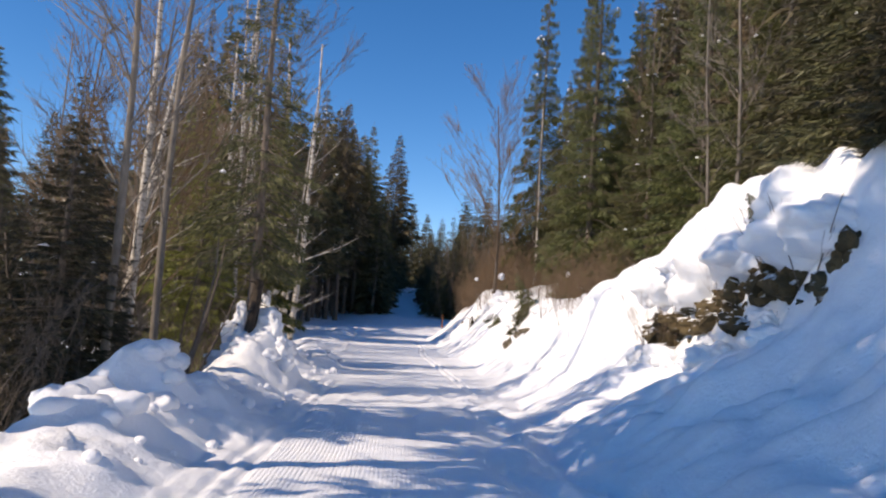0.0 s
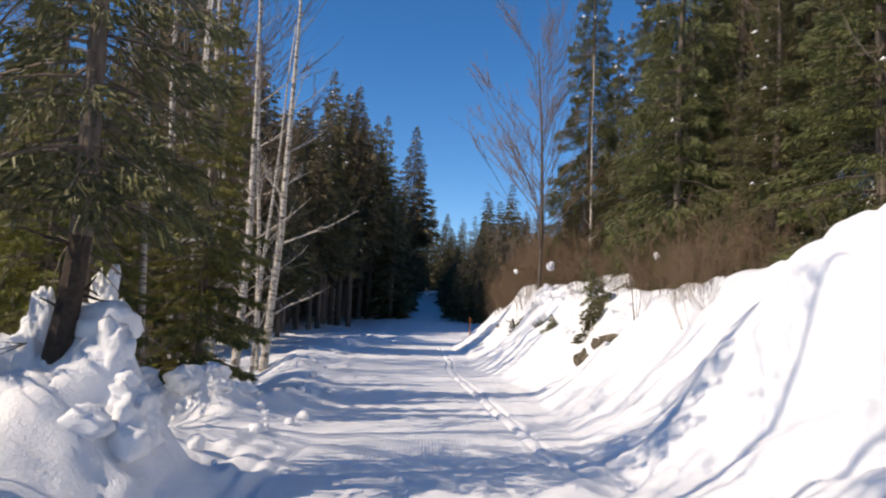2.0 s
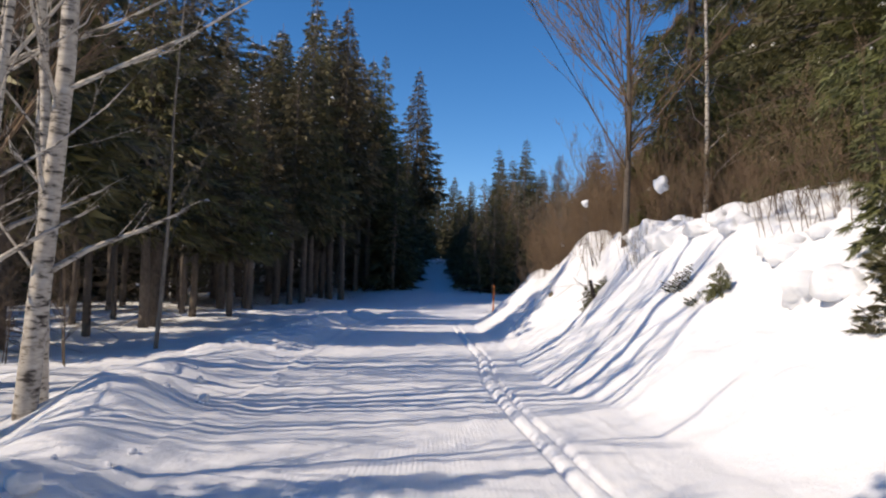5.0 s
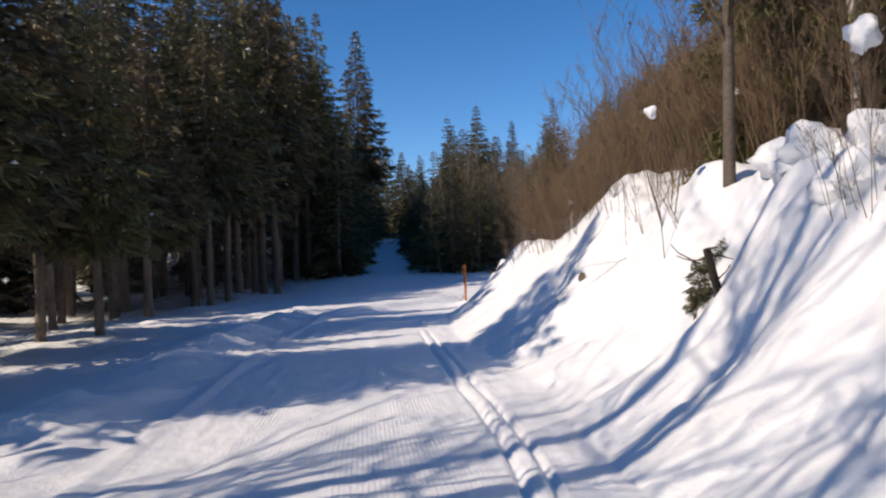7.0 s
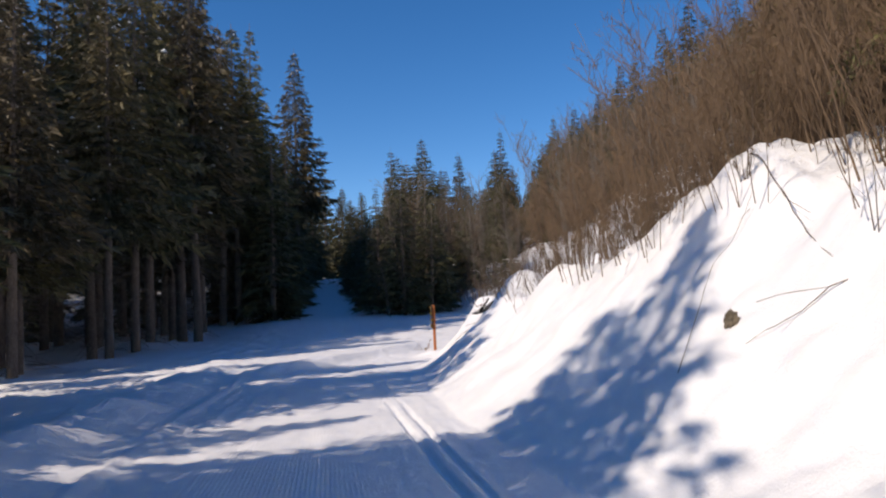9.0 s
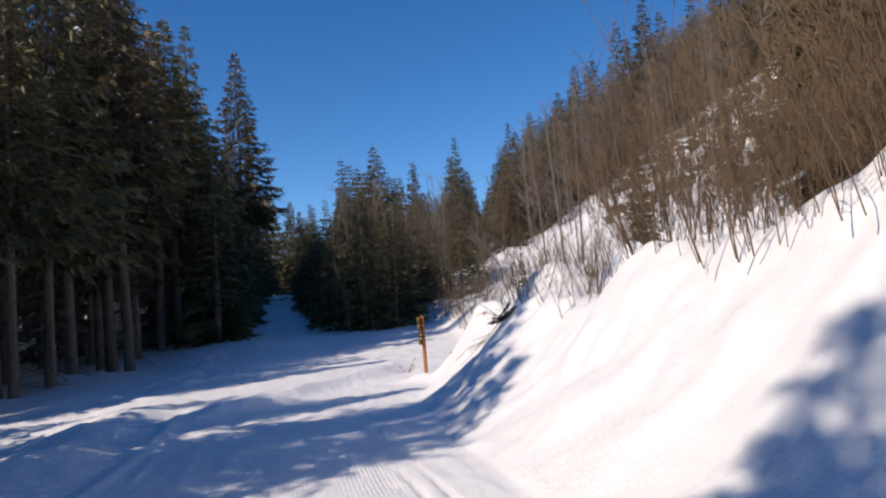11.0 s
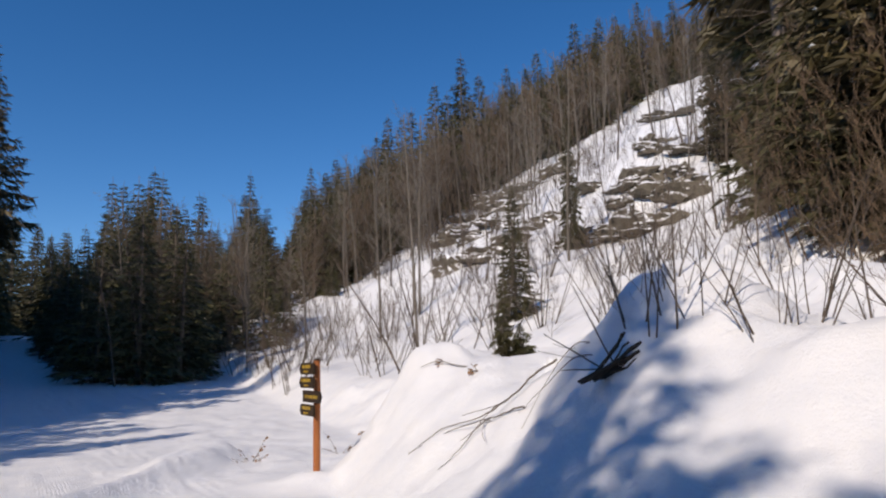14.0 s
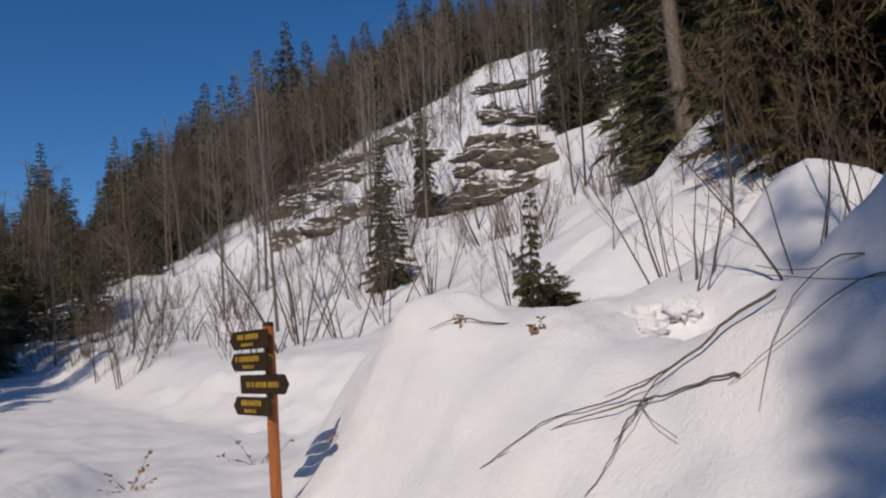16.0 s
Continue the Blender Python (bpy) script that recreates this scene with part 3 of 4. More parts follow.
def clear(x, y, gap):
    if any((x - a) ** 2 + (y - b) ** 2 < gap * gap for a, b in spots):
        return False
    spots.append((x, y))
    return True


def wood_edge(y):
    return float(np.interp(y, (20, 35, 44, 53, 66, 95, 120, 160), (-10.5, -11.5, -13, -15.8, -17.6, -17.6, -20, -24)))


tries = 0
# spruces added and sized so their shade falls on trail and bank
for x, y, s in ((-13.0, 35.2, 0.8), (-13.9, 34.4, 0.72), (-13.7, 36.4, 0.66), (-14.8, 35.2, 0.8), (-14.0, 43.8, 0.66), (-14.6, 45.5, 0.79), (-14.9, 49.3, 0.56), (-13.6, 33.2, 0.6), (-13.8, 50.6, 0.53)):
    spots.append((x, y))
    plant(MID[1], x, y, s, group="spruces of the forest")
while len(spots) < 92 and tries < 4000:
    tries += 1
    y = rng.uniform(33, 112)
    x = wood_edge(y) - abs(rng.gauss(0, 1)) * 10
    if clear(x, y, 2.0):
        k = rng.choice((0, 0, 1, 2))
        plant(MID[k], x, y, rng.uniform(0.85, 1.12) * float(np.interp(y, (33, 48, 56, 62, 74), (0.45, 0.46, 0.5, 0.75, 1.0))), wide=rng.uniform(0.85, 1.1), group="spruces of the forest")
# named tops over the trail's far end
for x, y, top in ((-19.4, 104.8, 28.9), (-16.9, 115.5, 31.3), (-16.7, 79.6, 25), (-19, 88, 27)):
    s = (top - ground_at(x, y)) / 24
    plant(MID[0 if top > 30 else 2], x, y, s, wide=0.85, group="spruces of the forest")



FAR_TREES, FAR_BARE = [], []
# bearing and elevation in degrees, taken from the camera's view
SKYLINE = ((-40, 40), (-14, 26), (-10.5, 20), (-8, 11.5), (-3.8, 9.3), (-1.6, 13.5), (1, 15.5), (3, 12.5), (4.4, 13), (6, 10.5), (8, 14.6), (10.2, 9.8), (12.6, 15.3), (14.6, 16.6), (17.5, 17.8), (19.1, 20.3), (23, 22.4),
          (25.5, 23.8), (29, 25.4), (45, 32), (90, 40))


def skyline_top(x, y):
    """Height limit fitted to the skyline in the camera's view: low over the end of the trail, rising with the hill."""
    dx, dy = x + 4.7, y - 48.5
    slope = math.tan(radians(float(np.interp(math.degrees(math.atan2(dx, dy)), *zip(*SKYLINE)))))
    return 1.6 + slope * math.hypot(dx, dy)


# tops placed, then cut to the skyline, to fit the camera's view
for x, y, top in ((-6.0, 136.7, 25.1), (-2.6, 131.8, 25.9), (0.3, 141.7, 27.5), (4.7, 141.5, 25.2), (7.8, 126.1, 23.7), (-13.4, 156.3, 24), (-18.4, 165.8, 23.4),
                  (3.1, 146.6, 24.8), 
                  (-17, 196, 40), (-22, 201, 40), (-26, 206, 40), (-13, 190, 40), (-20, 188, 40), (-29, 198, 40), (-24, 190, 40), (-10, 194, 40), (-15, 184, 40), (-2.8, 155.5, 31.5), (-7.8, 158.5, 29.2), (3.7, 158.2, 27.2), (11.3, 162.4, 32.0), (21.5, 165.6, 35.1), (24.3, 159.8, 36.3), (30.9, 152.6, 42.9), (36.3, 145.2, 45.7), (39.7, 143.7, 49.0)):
    tall = min(top, skyline_top(x, y) + 0.4) - ground_at(x, y)
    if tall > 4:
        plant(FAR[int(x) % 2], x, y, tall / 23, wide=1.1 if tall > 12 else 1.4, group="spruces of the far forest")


def wood_line(x):
    """Where the dense wood begins, above the white slope."""
    return float(np.interp(x, (-8, 3, 16, 29, 45, 62, 80), (93, 103, 113, 124, 129, 127, 112)))


def far_spruces(count, box, sizes, keep):
    made = tries = 0
    while made < count and tries < 6000:
        tries += 1
        x, y = rng.uniform(box[0], box[1]), rng.uniform(box[2], box[3])
        d = x - float(trail_x(np.array([y]))[0])
        if x > 6 and 88 < y < 150 and y < wood_line(x) + 4:
            continue
        if keep(x, y, d) and clear(x, y, 2.3):
            made += 1
            size = min(rng.uniform(*sizes), (skyline_top(x, y) - rng.uniform(0, 3) - ground_at(x, y)) / 24)
            if size > 0.12:
                FAR_TREES.append((FAR[rng.randint(0, 1)], placed_at(x, y, size, rng.uniform(1.0, 1.35) * (1 if size > 0.4 else 1.25), rng.uniform(0, 6.28))))


far_spruces(60, (-45, 0, 122, 175), (0.6, 0.9), lambda x, y, d: y > 130 or abs(d) > 6)
far_spruces(30, (0, 24, 118, 170), (0.5, 0.75), lambda x, y, d: d > 8)
far_spruces(26, (-8, 5, 98, 120), (0.28, 0.45), lambda x, y, d: d > 4)
far_spruces(26, (-16, 4, 92, 128), (0.45, 0.7), lambda x, y, d: 3.2 < d < 9)
far_spruces(26, (-32, -12, 92, 130), (0.5, 0.75), lambda x, y, d: -10 < d < -3.5)
far_spruces(26, (-60, -14, 96, 150), (0.7, 1.0), lambda x, y, d: d < -8)
far_spruces(26, (-48, -25, 30, 100), (0.75, 1.0), lambda x, y, d: x < -25 - max(0, 50 - y) * 0.3)
far_spruces(60, (14, 75, 88, 150), (0.4, 0.6), lambda x, y, d: d > 34)
far_spruces(30, (18, 60, 50, 72), (0.5, 0.75), lambda x, y, d: d > 22)
far_spruces(40, (12, 40, 97, 126), (0.34, 0.52), lambda x, y, d: d > 20)
far_spruces(34, (34, 62, 102, 136), (0.4, 0.6), lambda x, y, d: d > 40)
far_spruces(60, (6, 60, 108, 150), (0.5, 0.8), lambda x, y, d: d > 20)
far_spruces(50, (46, 85, 110, 150), (0.45, 0.75), lambda x, y, d: d > 40)

# unseen spruce, narrowed so it throws only a thin streak of shade
for x, y, s in ((-5.9, 5.5, 0.7),):
    plant(MID[2], x, y, s, wide=0.55, label="tall slim spruce out of view, added for its shade", group="spruces by the trail")
# unseen high crowns added on the sunny side to shade the right bank
for x, y, s in ((-2.4, 0.4, 1.0), (-4.4, -0.4, 1.0), (-2.9, -2.6, 1.0), (-4.0, 2.4, 0.95), (-8.5, 3.0, 0.8)):
    plant(HIGH[0], x, y, s, group="spruces by the trail")
# tall forest spruces added and squeezed thin to shade the bank by the signpost
for x, y, s, w in ((-18.0, 43.7, 0.96, 0.2), (-17.15, 44.5, 0.98, 0.28)):
    spots.append((x, y))
    plant(MID[2], x, y, s, wide=w, group="spruces of the forest")


def grow(tubes, rng, p, way, length, r, level, spec, first=0.25, thin=0.0028):
    """A limb and its twigs; tubes: one collector for the stem, one for all above it; spec: per level (children, share of length, spread, lift, wander, sides)."""
    kids, share, spread, lift, wander, sides = spec[level]
    last = level + 1 >= len(spec)
    pts = bent(rng, p, way, length, 6 if level == 0 else 3 if level == 1 and not last else 2, wander, lift)
    if last:
        if thin > 0.004:
            tubes[1].spike(pts[0], pts[2], r * 1.1)
            return
        tubes[1].spike(pts[0], pts[1], r * 1.1)
        tubes[1].spike(pts[1] + (pts[0] - pts[1]) * 0.15, pts[2], r * 0.6)
        return
    tubes[min(level, 1)].add(pts, r, max(r * 0.25, 0.0022), sides)
    n = len(pts) - 1
    for k in range(kids):
        f = rng.uniform(first if level == 0 else 0.15, 0.98) * n
        i = min(int(f), n - 1)
        at = pts[i].lerp(pts[i + 1], f - i)
        along = (pts[i + 1] - pts[i]).normalized()
        off = Vector((rng.uniform(-1, 1), rng.uniform(-1, 1), rng.uniform(-0.3, 0.6)))
        if level == 0:
            a = rng.uniform(0, 6.28)
            off = Vector((math.cos(a), math.sin(a), rng.uniform(-0.1, 0.5)))
        grow(tubes, rng, at, along * (1 - spread) + off * spread, length * share * rng.uniform(0.6, 1.3) * (1.15 - 0.75 * f / n), max(r * 0.32 * (1.15 - f / n), thin), level + 1, spec, first, thin)


def woody_kind(name, seed, label, category, mat, tall, r, spec, stems=1, ring=0.0, splay=0.1, first=0.25, twigs=None, thin=0.0028):
    rng = random.Random(seed)
    ob = thing(name, 0, 0, 0, label, category)
    for _ in range(stems):
        t = (Tubes(), Tubes())
        if stems == 1:
            grow(t, rng, (0, 0, -0.2), (rng.uniform(-splay, splay), rng.uniform(-splay, splay), 1), tall, r, 0, spec, first, thin)
            part_mesh("trunk", t[0].mesh("trunk", mat), ob)
            part_mesh("crown", t[1].mesh("crown", twigs or mat), ob, "crown of bare twigs")
        else:
            a, q = rng.uniform(0, 6.28), ring * math.sqrt(rng.random())
            b = a + rng.uniform(-0.8, 0.8)
            both = (t[0], t[0])
            grow(both, rng, (q * math.cos(a), q * math.sin(a), -0.25), (splay * math.cos(b), splay * math.sin(b), 1), tall * rng.uniform(0.55, 1.1), r * rng.uniform(0.6, 1.2), 0, spec, first, thin)
            part_mesh("stem", t[0].mesh("stem", mat), ob)
    return ob


SLIM_SPEC = ((26, 0.24, 0.55, 0.02, 0.05, 6), (14, 0.5, 0.5, 0.05, 0.2, 3), (0, 0, 0, 0.02, 0.25, 3))
HAZE_SPEC = ((26, 0.3, 0.5, 0.03, 0.06, 4), (16, 0.5, 0.5, 0.05, 0.2, 3), (0, 0, 0, 0.02, 0.25, 3))
FAN_SPEC = ((42, 0.55, 0.5, 0.02, 0.04, 8), (11, 0.42, 0.35, 0.05, 0.08, 4), (6, 0.45, 0.4, 0.04, 0.15, 3), (0, 0, 0, 0.03, 0.2, 3))
THICK_SPEC = ((10, 0.34, 0.4, 0.03, 0.12, 3), (8, 0.5, 0.45, 0.03, 0.2, 3), (0, 0, 0, 0.02, 0.25, 3))
STEM_SPEC = ((5, 0.32, 0.4, 0.02, 0.1, 5), (2, 0.4, 0.5, 0.0, 0.2, 3), (0, 0, 0, 0.0, 0.25, 3))
SLIM = [woody_kind("bare_tree", 41 + i, "slim bare tree with grey-brown bark on the snowy hillside", "tree", m, 13, 0.085, SLIM_SPEC, splay=0.06, thin=0.006, twigs=BROWN if i == 1 else None) for i, m in enumerate((GREY_BARK, DEAD, DEAD))]
HAZE = [woody_kind("bare_tree", 47 + i, "brown leafless tree with a dense crown of twigs", "tree", WOODS, 10, 0.05, HAZE_SPEC, splay=0.1, first=0.08, thin=0.009) for i in range(2)]
FAN = woody_kind("bare_tree", 51, "bare beech with a fan of fine ascending branches", "tree", DEAD, 11.5, 0.095, FAN_SPEC, splay=0.03, first=0.2, twigs=BROWN, thin=0.008)
THICK = [woody_kind("hazel_bush", 55 + i, "dense leafless brown bush on the snowy bank", "bush", BROWN, 3.9, 0.014, THICK_SPEC, 11, 1.0, 0.28, thin=0.0045) for i in range(2)]
GREYBUSH = [woody_kind("bare_bush", 58, "leafless grey-brown bush tangled behind the snow pile", "bush", DEAD, 3.2, 0.016, THICK_SPEC, 10, 0.8, 0.35, thin=0.0045)]
STEMS = [woody_kind("bare_shrub", 61 + i, "bare dark shrub stems leaning out of the snow", "shrub", DEAD, 2.3, 0.016, STEM_SPEC, 5, 0.18, 0.45) for i in range(3)]
BIRCHES = [woody_kind("birch_tree", 71 + i, "white-barked birch with bare side branches in the snow", "birch", BIRCH, 13, 0.13 - 0.045 * i, ((12, 0.17, 0.6, 0.03, 0.05, 9), (4, 0.5, 0.5, 0.06, 0.35, 4), (4, 0.5, 0.5, 0, 0.3, 3), (0, 0, 0, 0, 0.3, 3)), splay=0.02, first=0.12) for i in range(2)]
KINDS = HIGH + HEAPED + DENSE + NEAR + YOUNG + SEED + MID + FAR + SLIM + HAZE + [FAN] + THICK + GREYBUSH + STEMS + BIRCHES

SNAG = woody_kind("dead_shrub", 66, "dead multi-stemmed shrub with pale broken branches in ploughed snow", "shrub", DEAD, 3.6, 0.038, ((7, 0.36, 0.5, 0.02, 0.14, 6), (3, 0.5, 0.5, 0.0, 0.3, 4), (0, 0, 0, 0, 0.3, 3)), 6, 0.22, 0.34)
plant(SNAG, -2.5, 9.7, 1.0, turn=0.6, group="dead shrubs by the trail")
plant(SNAG, -3.9, 8.3, 1.15, turn=2.6, group="dead shrubs by the trail")
plant(SNAG, -4.6, 11.3, 1.1, turn=4.0, group="dead shrubs by the trail")
drop_kind(SNAG)
for x, y, s in ((-3.2, 8.9, 0.95), (-2.85, 9.9, 0.9)):
    plant(SLIM[0], x, y, s, label="tall bare tree with pale grey bark behind the snow pile", group="bare trees by the trail")
# birches beside the trail; the two largest added out of sight for trunk shadows
for x, y, s, k, lean in ((-5.75, 27.0, 1.0, 0, (0, 4)), (-6.5, 26.7, 1.05, 0, (0, -1)), (-6.4, 28.2, 1.0, 1, (0, 2)), (-7.3, 26.9, 0.95, 1, (1, -2)), (-5.9, 26.5, 0.8, 1, (0, 4)),
                         (-6.9, 24.3, 0.9, 1, (0, 1)), (-7.6, 25.4, 1.0, 0, (0, -3)), (-8.9, 29.2, 1.4, 0, (0, 0)), (-9.1, 29.85, 1.4, 0, (0, 0)), (-4.9, 18.9, 0.9, 1, (0, 2)), (-4.4, 11.5, 0.85, 0, (0, 1)), (-5.0, 12.2, 0.9, 1, (-2, 4))):
    plant(BIRCHES[k], x, y, s, lean=lean, group="birches by the trail")
# the light stand and tangle on the left
rng = random.Random(8)
for x, y, s in ((-3.3, 8.2, 0.8), (-4.2, 6.6, 1.0), (-3.2, 6.2, 0.6), (-5.2, 9.8, 1.1), (-3.6, 10.6, 0.7), (-4.6, 14.5, 0.9), (-3.5, 14.2, 0.6), (-6.2, 16.5, 1.1), (-5.0, 16.2, 0.7), (-6.4, 21.0, 1.0),
                (-8.6, 23.2, 1.1), (-5.6, 7.8, 1.2), (-6.8, 12.0, 1.2), (-9.5, 27.5, 1.2)):
    plant(GREYBUSH[0], x, y, s, group="bushes by the trail")
for k in range(22):
    y = rng.uniform(19, 36)
    x = -6.0 - rng.random() * 9 - (1.5 if y > 24 else 0)
    plant(SLIM[rng.choice((0, 2))], x, y, rng.uniform(0.65, 0.95), lean=(rng.uniform(-3, 3), rng.uniform(-3, 3)), label="slim bare tree with grey bark in the snowy wood", group="bare trees by the trail")
for k in range(18):
    x, y = (rng.uniform(-13, -9), rng.uniform(12, 19)) if k < 4 else (rng.uniform(-12.5, -7.6), rng.uniform(24.5, 34))
    plant(HAZE[k % 2], x, y, rng.uniform(0.8, 1.1) if k < 4 else rng.uniform(0.2, 0.42), label="brown leafless tree with fine twigs in the snowy wood", group="bare trees by the trail")
plant(HEAPED[0], -2.3, 12.8, 0.95, turn=1.0, wide=0.72, group="spruces by the trail")
# tree added for the trunk shadow it throws across the trail
plant(FAN, -9.0, 29.4, 1.25, group="bare trees by the trail")
plant(FAN, -5.6, 13.6, 0.85, group="bare trees by the trail")

# bare trees and thicket along the right bank
plant(FAN, 2.15, 39.4, 1.0, turn=2.6, group="bare trees on the bank")
plant(BIRCHES[1], 4.4, 40.2, 0.9, lean=(0, -1), label="thin pale birch on the snowy bank", group="bare trees on the bank")
for k in range(56):
    y = 39.5 + 9.5 * k / 56 + rng.uniform(-0.6, 0.6)
    x = float(np.interp(y, (39, 44, 48, 57), (3.4, 2.4, 1.6, 2.4))) + abs(rng.gauss(0, 1)) * 2.4
    plant(THICK[k % 2], x, y, rng.uniform(0.65, 1.15), group="bushes on the bank")
for k in range(16):
    y = rng.uniform(24.5, 37)
    x = float(trail_x(np.array([y]))[0]) + rng.uniform(5.6, 8.2)
    plant(THICK[k % 2], x, y, rng.uniform(0.3, 0.65), group="bushes on the bank")
for x, y, s in ((0.6, 45.6, 0.55), (0.3, 46.9, 0.45), (0.1, 50.0, 0.4), (-0.3, 52.0, 0.4), (1.2, 43.6, 0.5), (1.6, 41.4, 0.5), (2.0, 35.2, 0.35), (2.9, 33.4, 0.35), (3.4, 31.0, 0.35), (5.2, 21.4, 0.4), (6.6, 21.6, 0.5), (6.2, 14.4, 0.28), (6.2, 13.6, 0.3), (6.35, 12.7, 0.25), (6.7, 10.4, 0.25)):
    plant(THICK[0], x, y, s, label="low leafless brown twigs poking out of the snow bank", group="bushes on the bank")
for k in range(14):
    y = rng.uniform(44.5, 51)
    plant(THICK[k % 2], float(np.interp(y, (44, 51), (0.9, -0.3))) + rng.uniform(-0.2, 1.0), y, rng.uniform(0.5, 0.85), group="bushes on the bank")
for k in range(22):
    x, y = rng.uniform(4.6, 8.2), rng.uniform(20.5, 31)
    plant(THICK[k % 2], x, y, rng.uniform(0.3, 0.6), label="leafless brown twigs on the snow bank under the spruces", group="bushes on the bank")
for k in range(26):
    y = rng.uniform(17, 47)
    x = float(trail_x(np.array([y]))[0]) + rng.uniform(8.5, 19)
    plant(SLIM[rng.randint(0, 2)], x, y, rng.uniform(0.7, 1.05), lean=(rng.uniform(-3, 3), rng.uniform(-4, 2)), group="bare trees on the hillside")
for x, y, s, t in ((-0.7, 54.37, 0.8, 0.4), (-0.68, 54.16, 0.7, 1.0), (-0.48, 53.99, 0.7, 2.0), (0.12, 53.54, 0.7, 0.0), (-0.5, 53.3, 0.6, 3.0), (-0.75, 54.55, 0.6, 1.5), (0.3, 53.0, 0.7, 4.0), (0.6, 53.9, 0.8, 5.0), (0.0, 52.4, 0.6, 2.5), (0.74, 56.3, 0.8, 2.2), (1.1, 55.9, 0.9, 4.1),
                   (0.9, 57.5, 0.8, 0.7), (2.2, 58.6, 1.0, 3.5), (0.35, 59.3, 0.7, 1.1), (1.38, 41.46, 0.6, 0.3), (1.51, 40.46, 0.7, 1.9), (1.6, 39.82, 0.6, 3.2), (1.26, 43.87, 0.5, 4.6), (4.26, 23.9, 0.8, 1.2), (6.9, 19.0, 0.7, 2.2), (6.4, 14.4, 0.5, 4.4), (6.2, 13.6, 0.5, 1.4), (6.3, 14.9, 0.55, 2.4), (6.2, 14.0, 0.6, 3.4), (6.5, 13.0, 0.5, 0.4), (6.9, 9.0, 0.6, 3.3), (7.0, 9.8, 0.6, 0.3), (7.0, 8.0, 0.7, 5.3)):
    plant(STEMS[int(t) % 3], x, y, s, turn=t, group="shrubs on the bank")

# the hillside beyond the signpost
def slope_spot(deep=34.0, low=70.0, high=122.0):
    y = rng.uniform(low, high)
    x = max(float(np.interp(y, (66, 87, 110, 122), (1.5, 1.0, -2.4, -4))), 3 + (y - 104) * 1.25) + rng.random() ** 1.3 * deep
    return x, y


placed = 0
while placed < 620:
    x = rng.uniform(-6, 72)
    y = wood_line(x) + abs(rng.gauss(0, 1)) * 17 - (rng.random() < 0.2) * rng.uniform(0, 7)
    placed += 1
    kind = (SLIM + HAZE + HAZE)[rng.randint(0, 6)]
    size = min(rng.uniform(0.7, 1.15), (skyline_top(x, y) - rng.uniform(0.5, 4) - ground_at(x, y)) / 13.5)
    if size > 0.2:
        FAR_BARE.append((kind, placed_at(x, y, size, 1.25, rng.uniform(0, 6.28), (rng.uniform(-3, 3), rng.uniform(-5, 2)))))
for k in range(64):
    x, y = slope_spot(56, 78)
    plant(SLIM[rng.choice((0, 0, 2))], x, y, min(rng.uniform(0.6, 1.1), (skyline_top(x, y) - ground_at(x, y)) / 14), lean=(rng.uniform(-3, 3), rng.uniform(-5, 2)), group="bare trees on the hillside")
for k in range(24):
    x, y = rng.uniform(12, 60), rng.uniform(54, 70)
    if math.degrees(math.atan2(x + 5.1, y - 53.5)) > 54:
        plant(SLIM[k % 3], x, y, rng.uniform(0.6, 1.0), lean=(rng.uniform(-3, 3), rng.uniform(-5, 2)), group="bare trees on the hillside")
wood_of("distant_spruce_forest", FAR_TREES, "dense dark spruce forest beyond the snowy trail", "forest")
wood_of("distant_bare_wood", FAR_BARE, "dense brown leafless wood on the snowy hillside", "forest")
for k in range(300):
    x, y = slope_spot() if k < 210 else (rng.uniform(18, 50), rng.uniform(86, 122))
    plant(STEMS[k % 3], x, y, rng.uniform(0.8, 2.2), group="shrubs on the hillside")
for k in range(6):
    plant(HAZE[k % 2], rng.uniform(6, 10.5), rng.uniform(55.5, 61), rng.uniform(0.45, 0.75), label="brown leafless young tree on the snowy hillside", group="shrubs on the hillside")
for k in range(110):
    x, y = slope_spot(40, 78, 124) if k < 50 else (rng.uniform(4.5, 12), rng.uniform(56, 66)) if k < 66 else (rng.uniform(20, 46), rng.uniform(90, 122))
    plant(HAZE[k % 2], x, y, rng.uniform(0.2, 0.5) if k < 50 else rng.uniform(0.14, 0.3), label="low brown leafless bush on the snowy hillside", group="shrubs on the hillside")
for k in range(80):
    x, y = slope_spot(26, 76, 112)
    plant(HAZE[k % 2], x, y, rng.uniform(0.12, 0.32), label="low brown leafless bush on the snowy hillside", group="shrubs on the hillside")
for k in range(16):
    x, y = slope_spot(7, 80, 104)
    plant(GREYBUSH[0], x, y, rng.uniform(0.4, 0.7), label="leafless grey-brown bush at the snowy hill's foot", group="shrubs on the hillside")
for x, y, s, w in ((10.0, 107.0, 0.3, 1.2), (26, 108, 0.35, 0.9)):
    plant(SEED[0], x, y, s, wide=w, label="small green spruce on the snowy hillside", group="spruces on the hillside")
for x, y, s in ((17.5, 68, 1.0), (19, 64.5, 1.0), (23.5, 72, 1.1), (26, 68, 1.1), (21, 69.5, 1.0), (14.5, 60.8, 0.9), (17.4, 62.2, 1.0), (20.5, 64.5, 1.0), (24, 66, 1.0), (28, 68.5, 1.1), (33, 72, 1.1), (15.2, 59, 1.0), (18, 60.2, 1.0), (21.5, 62, 1.0), (10.5, 58.4, 0.7), (12.5, 57, 0.85), (17, 57, 1.0), (22, 59, 1.0), (27, 62, 1.1),
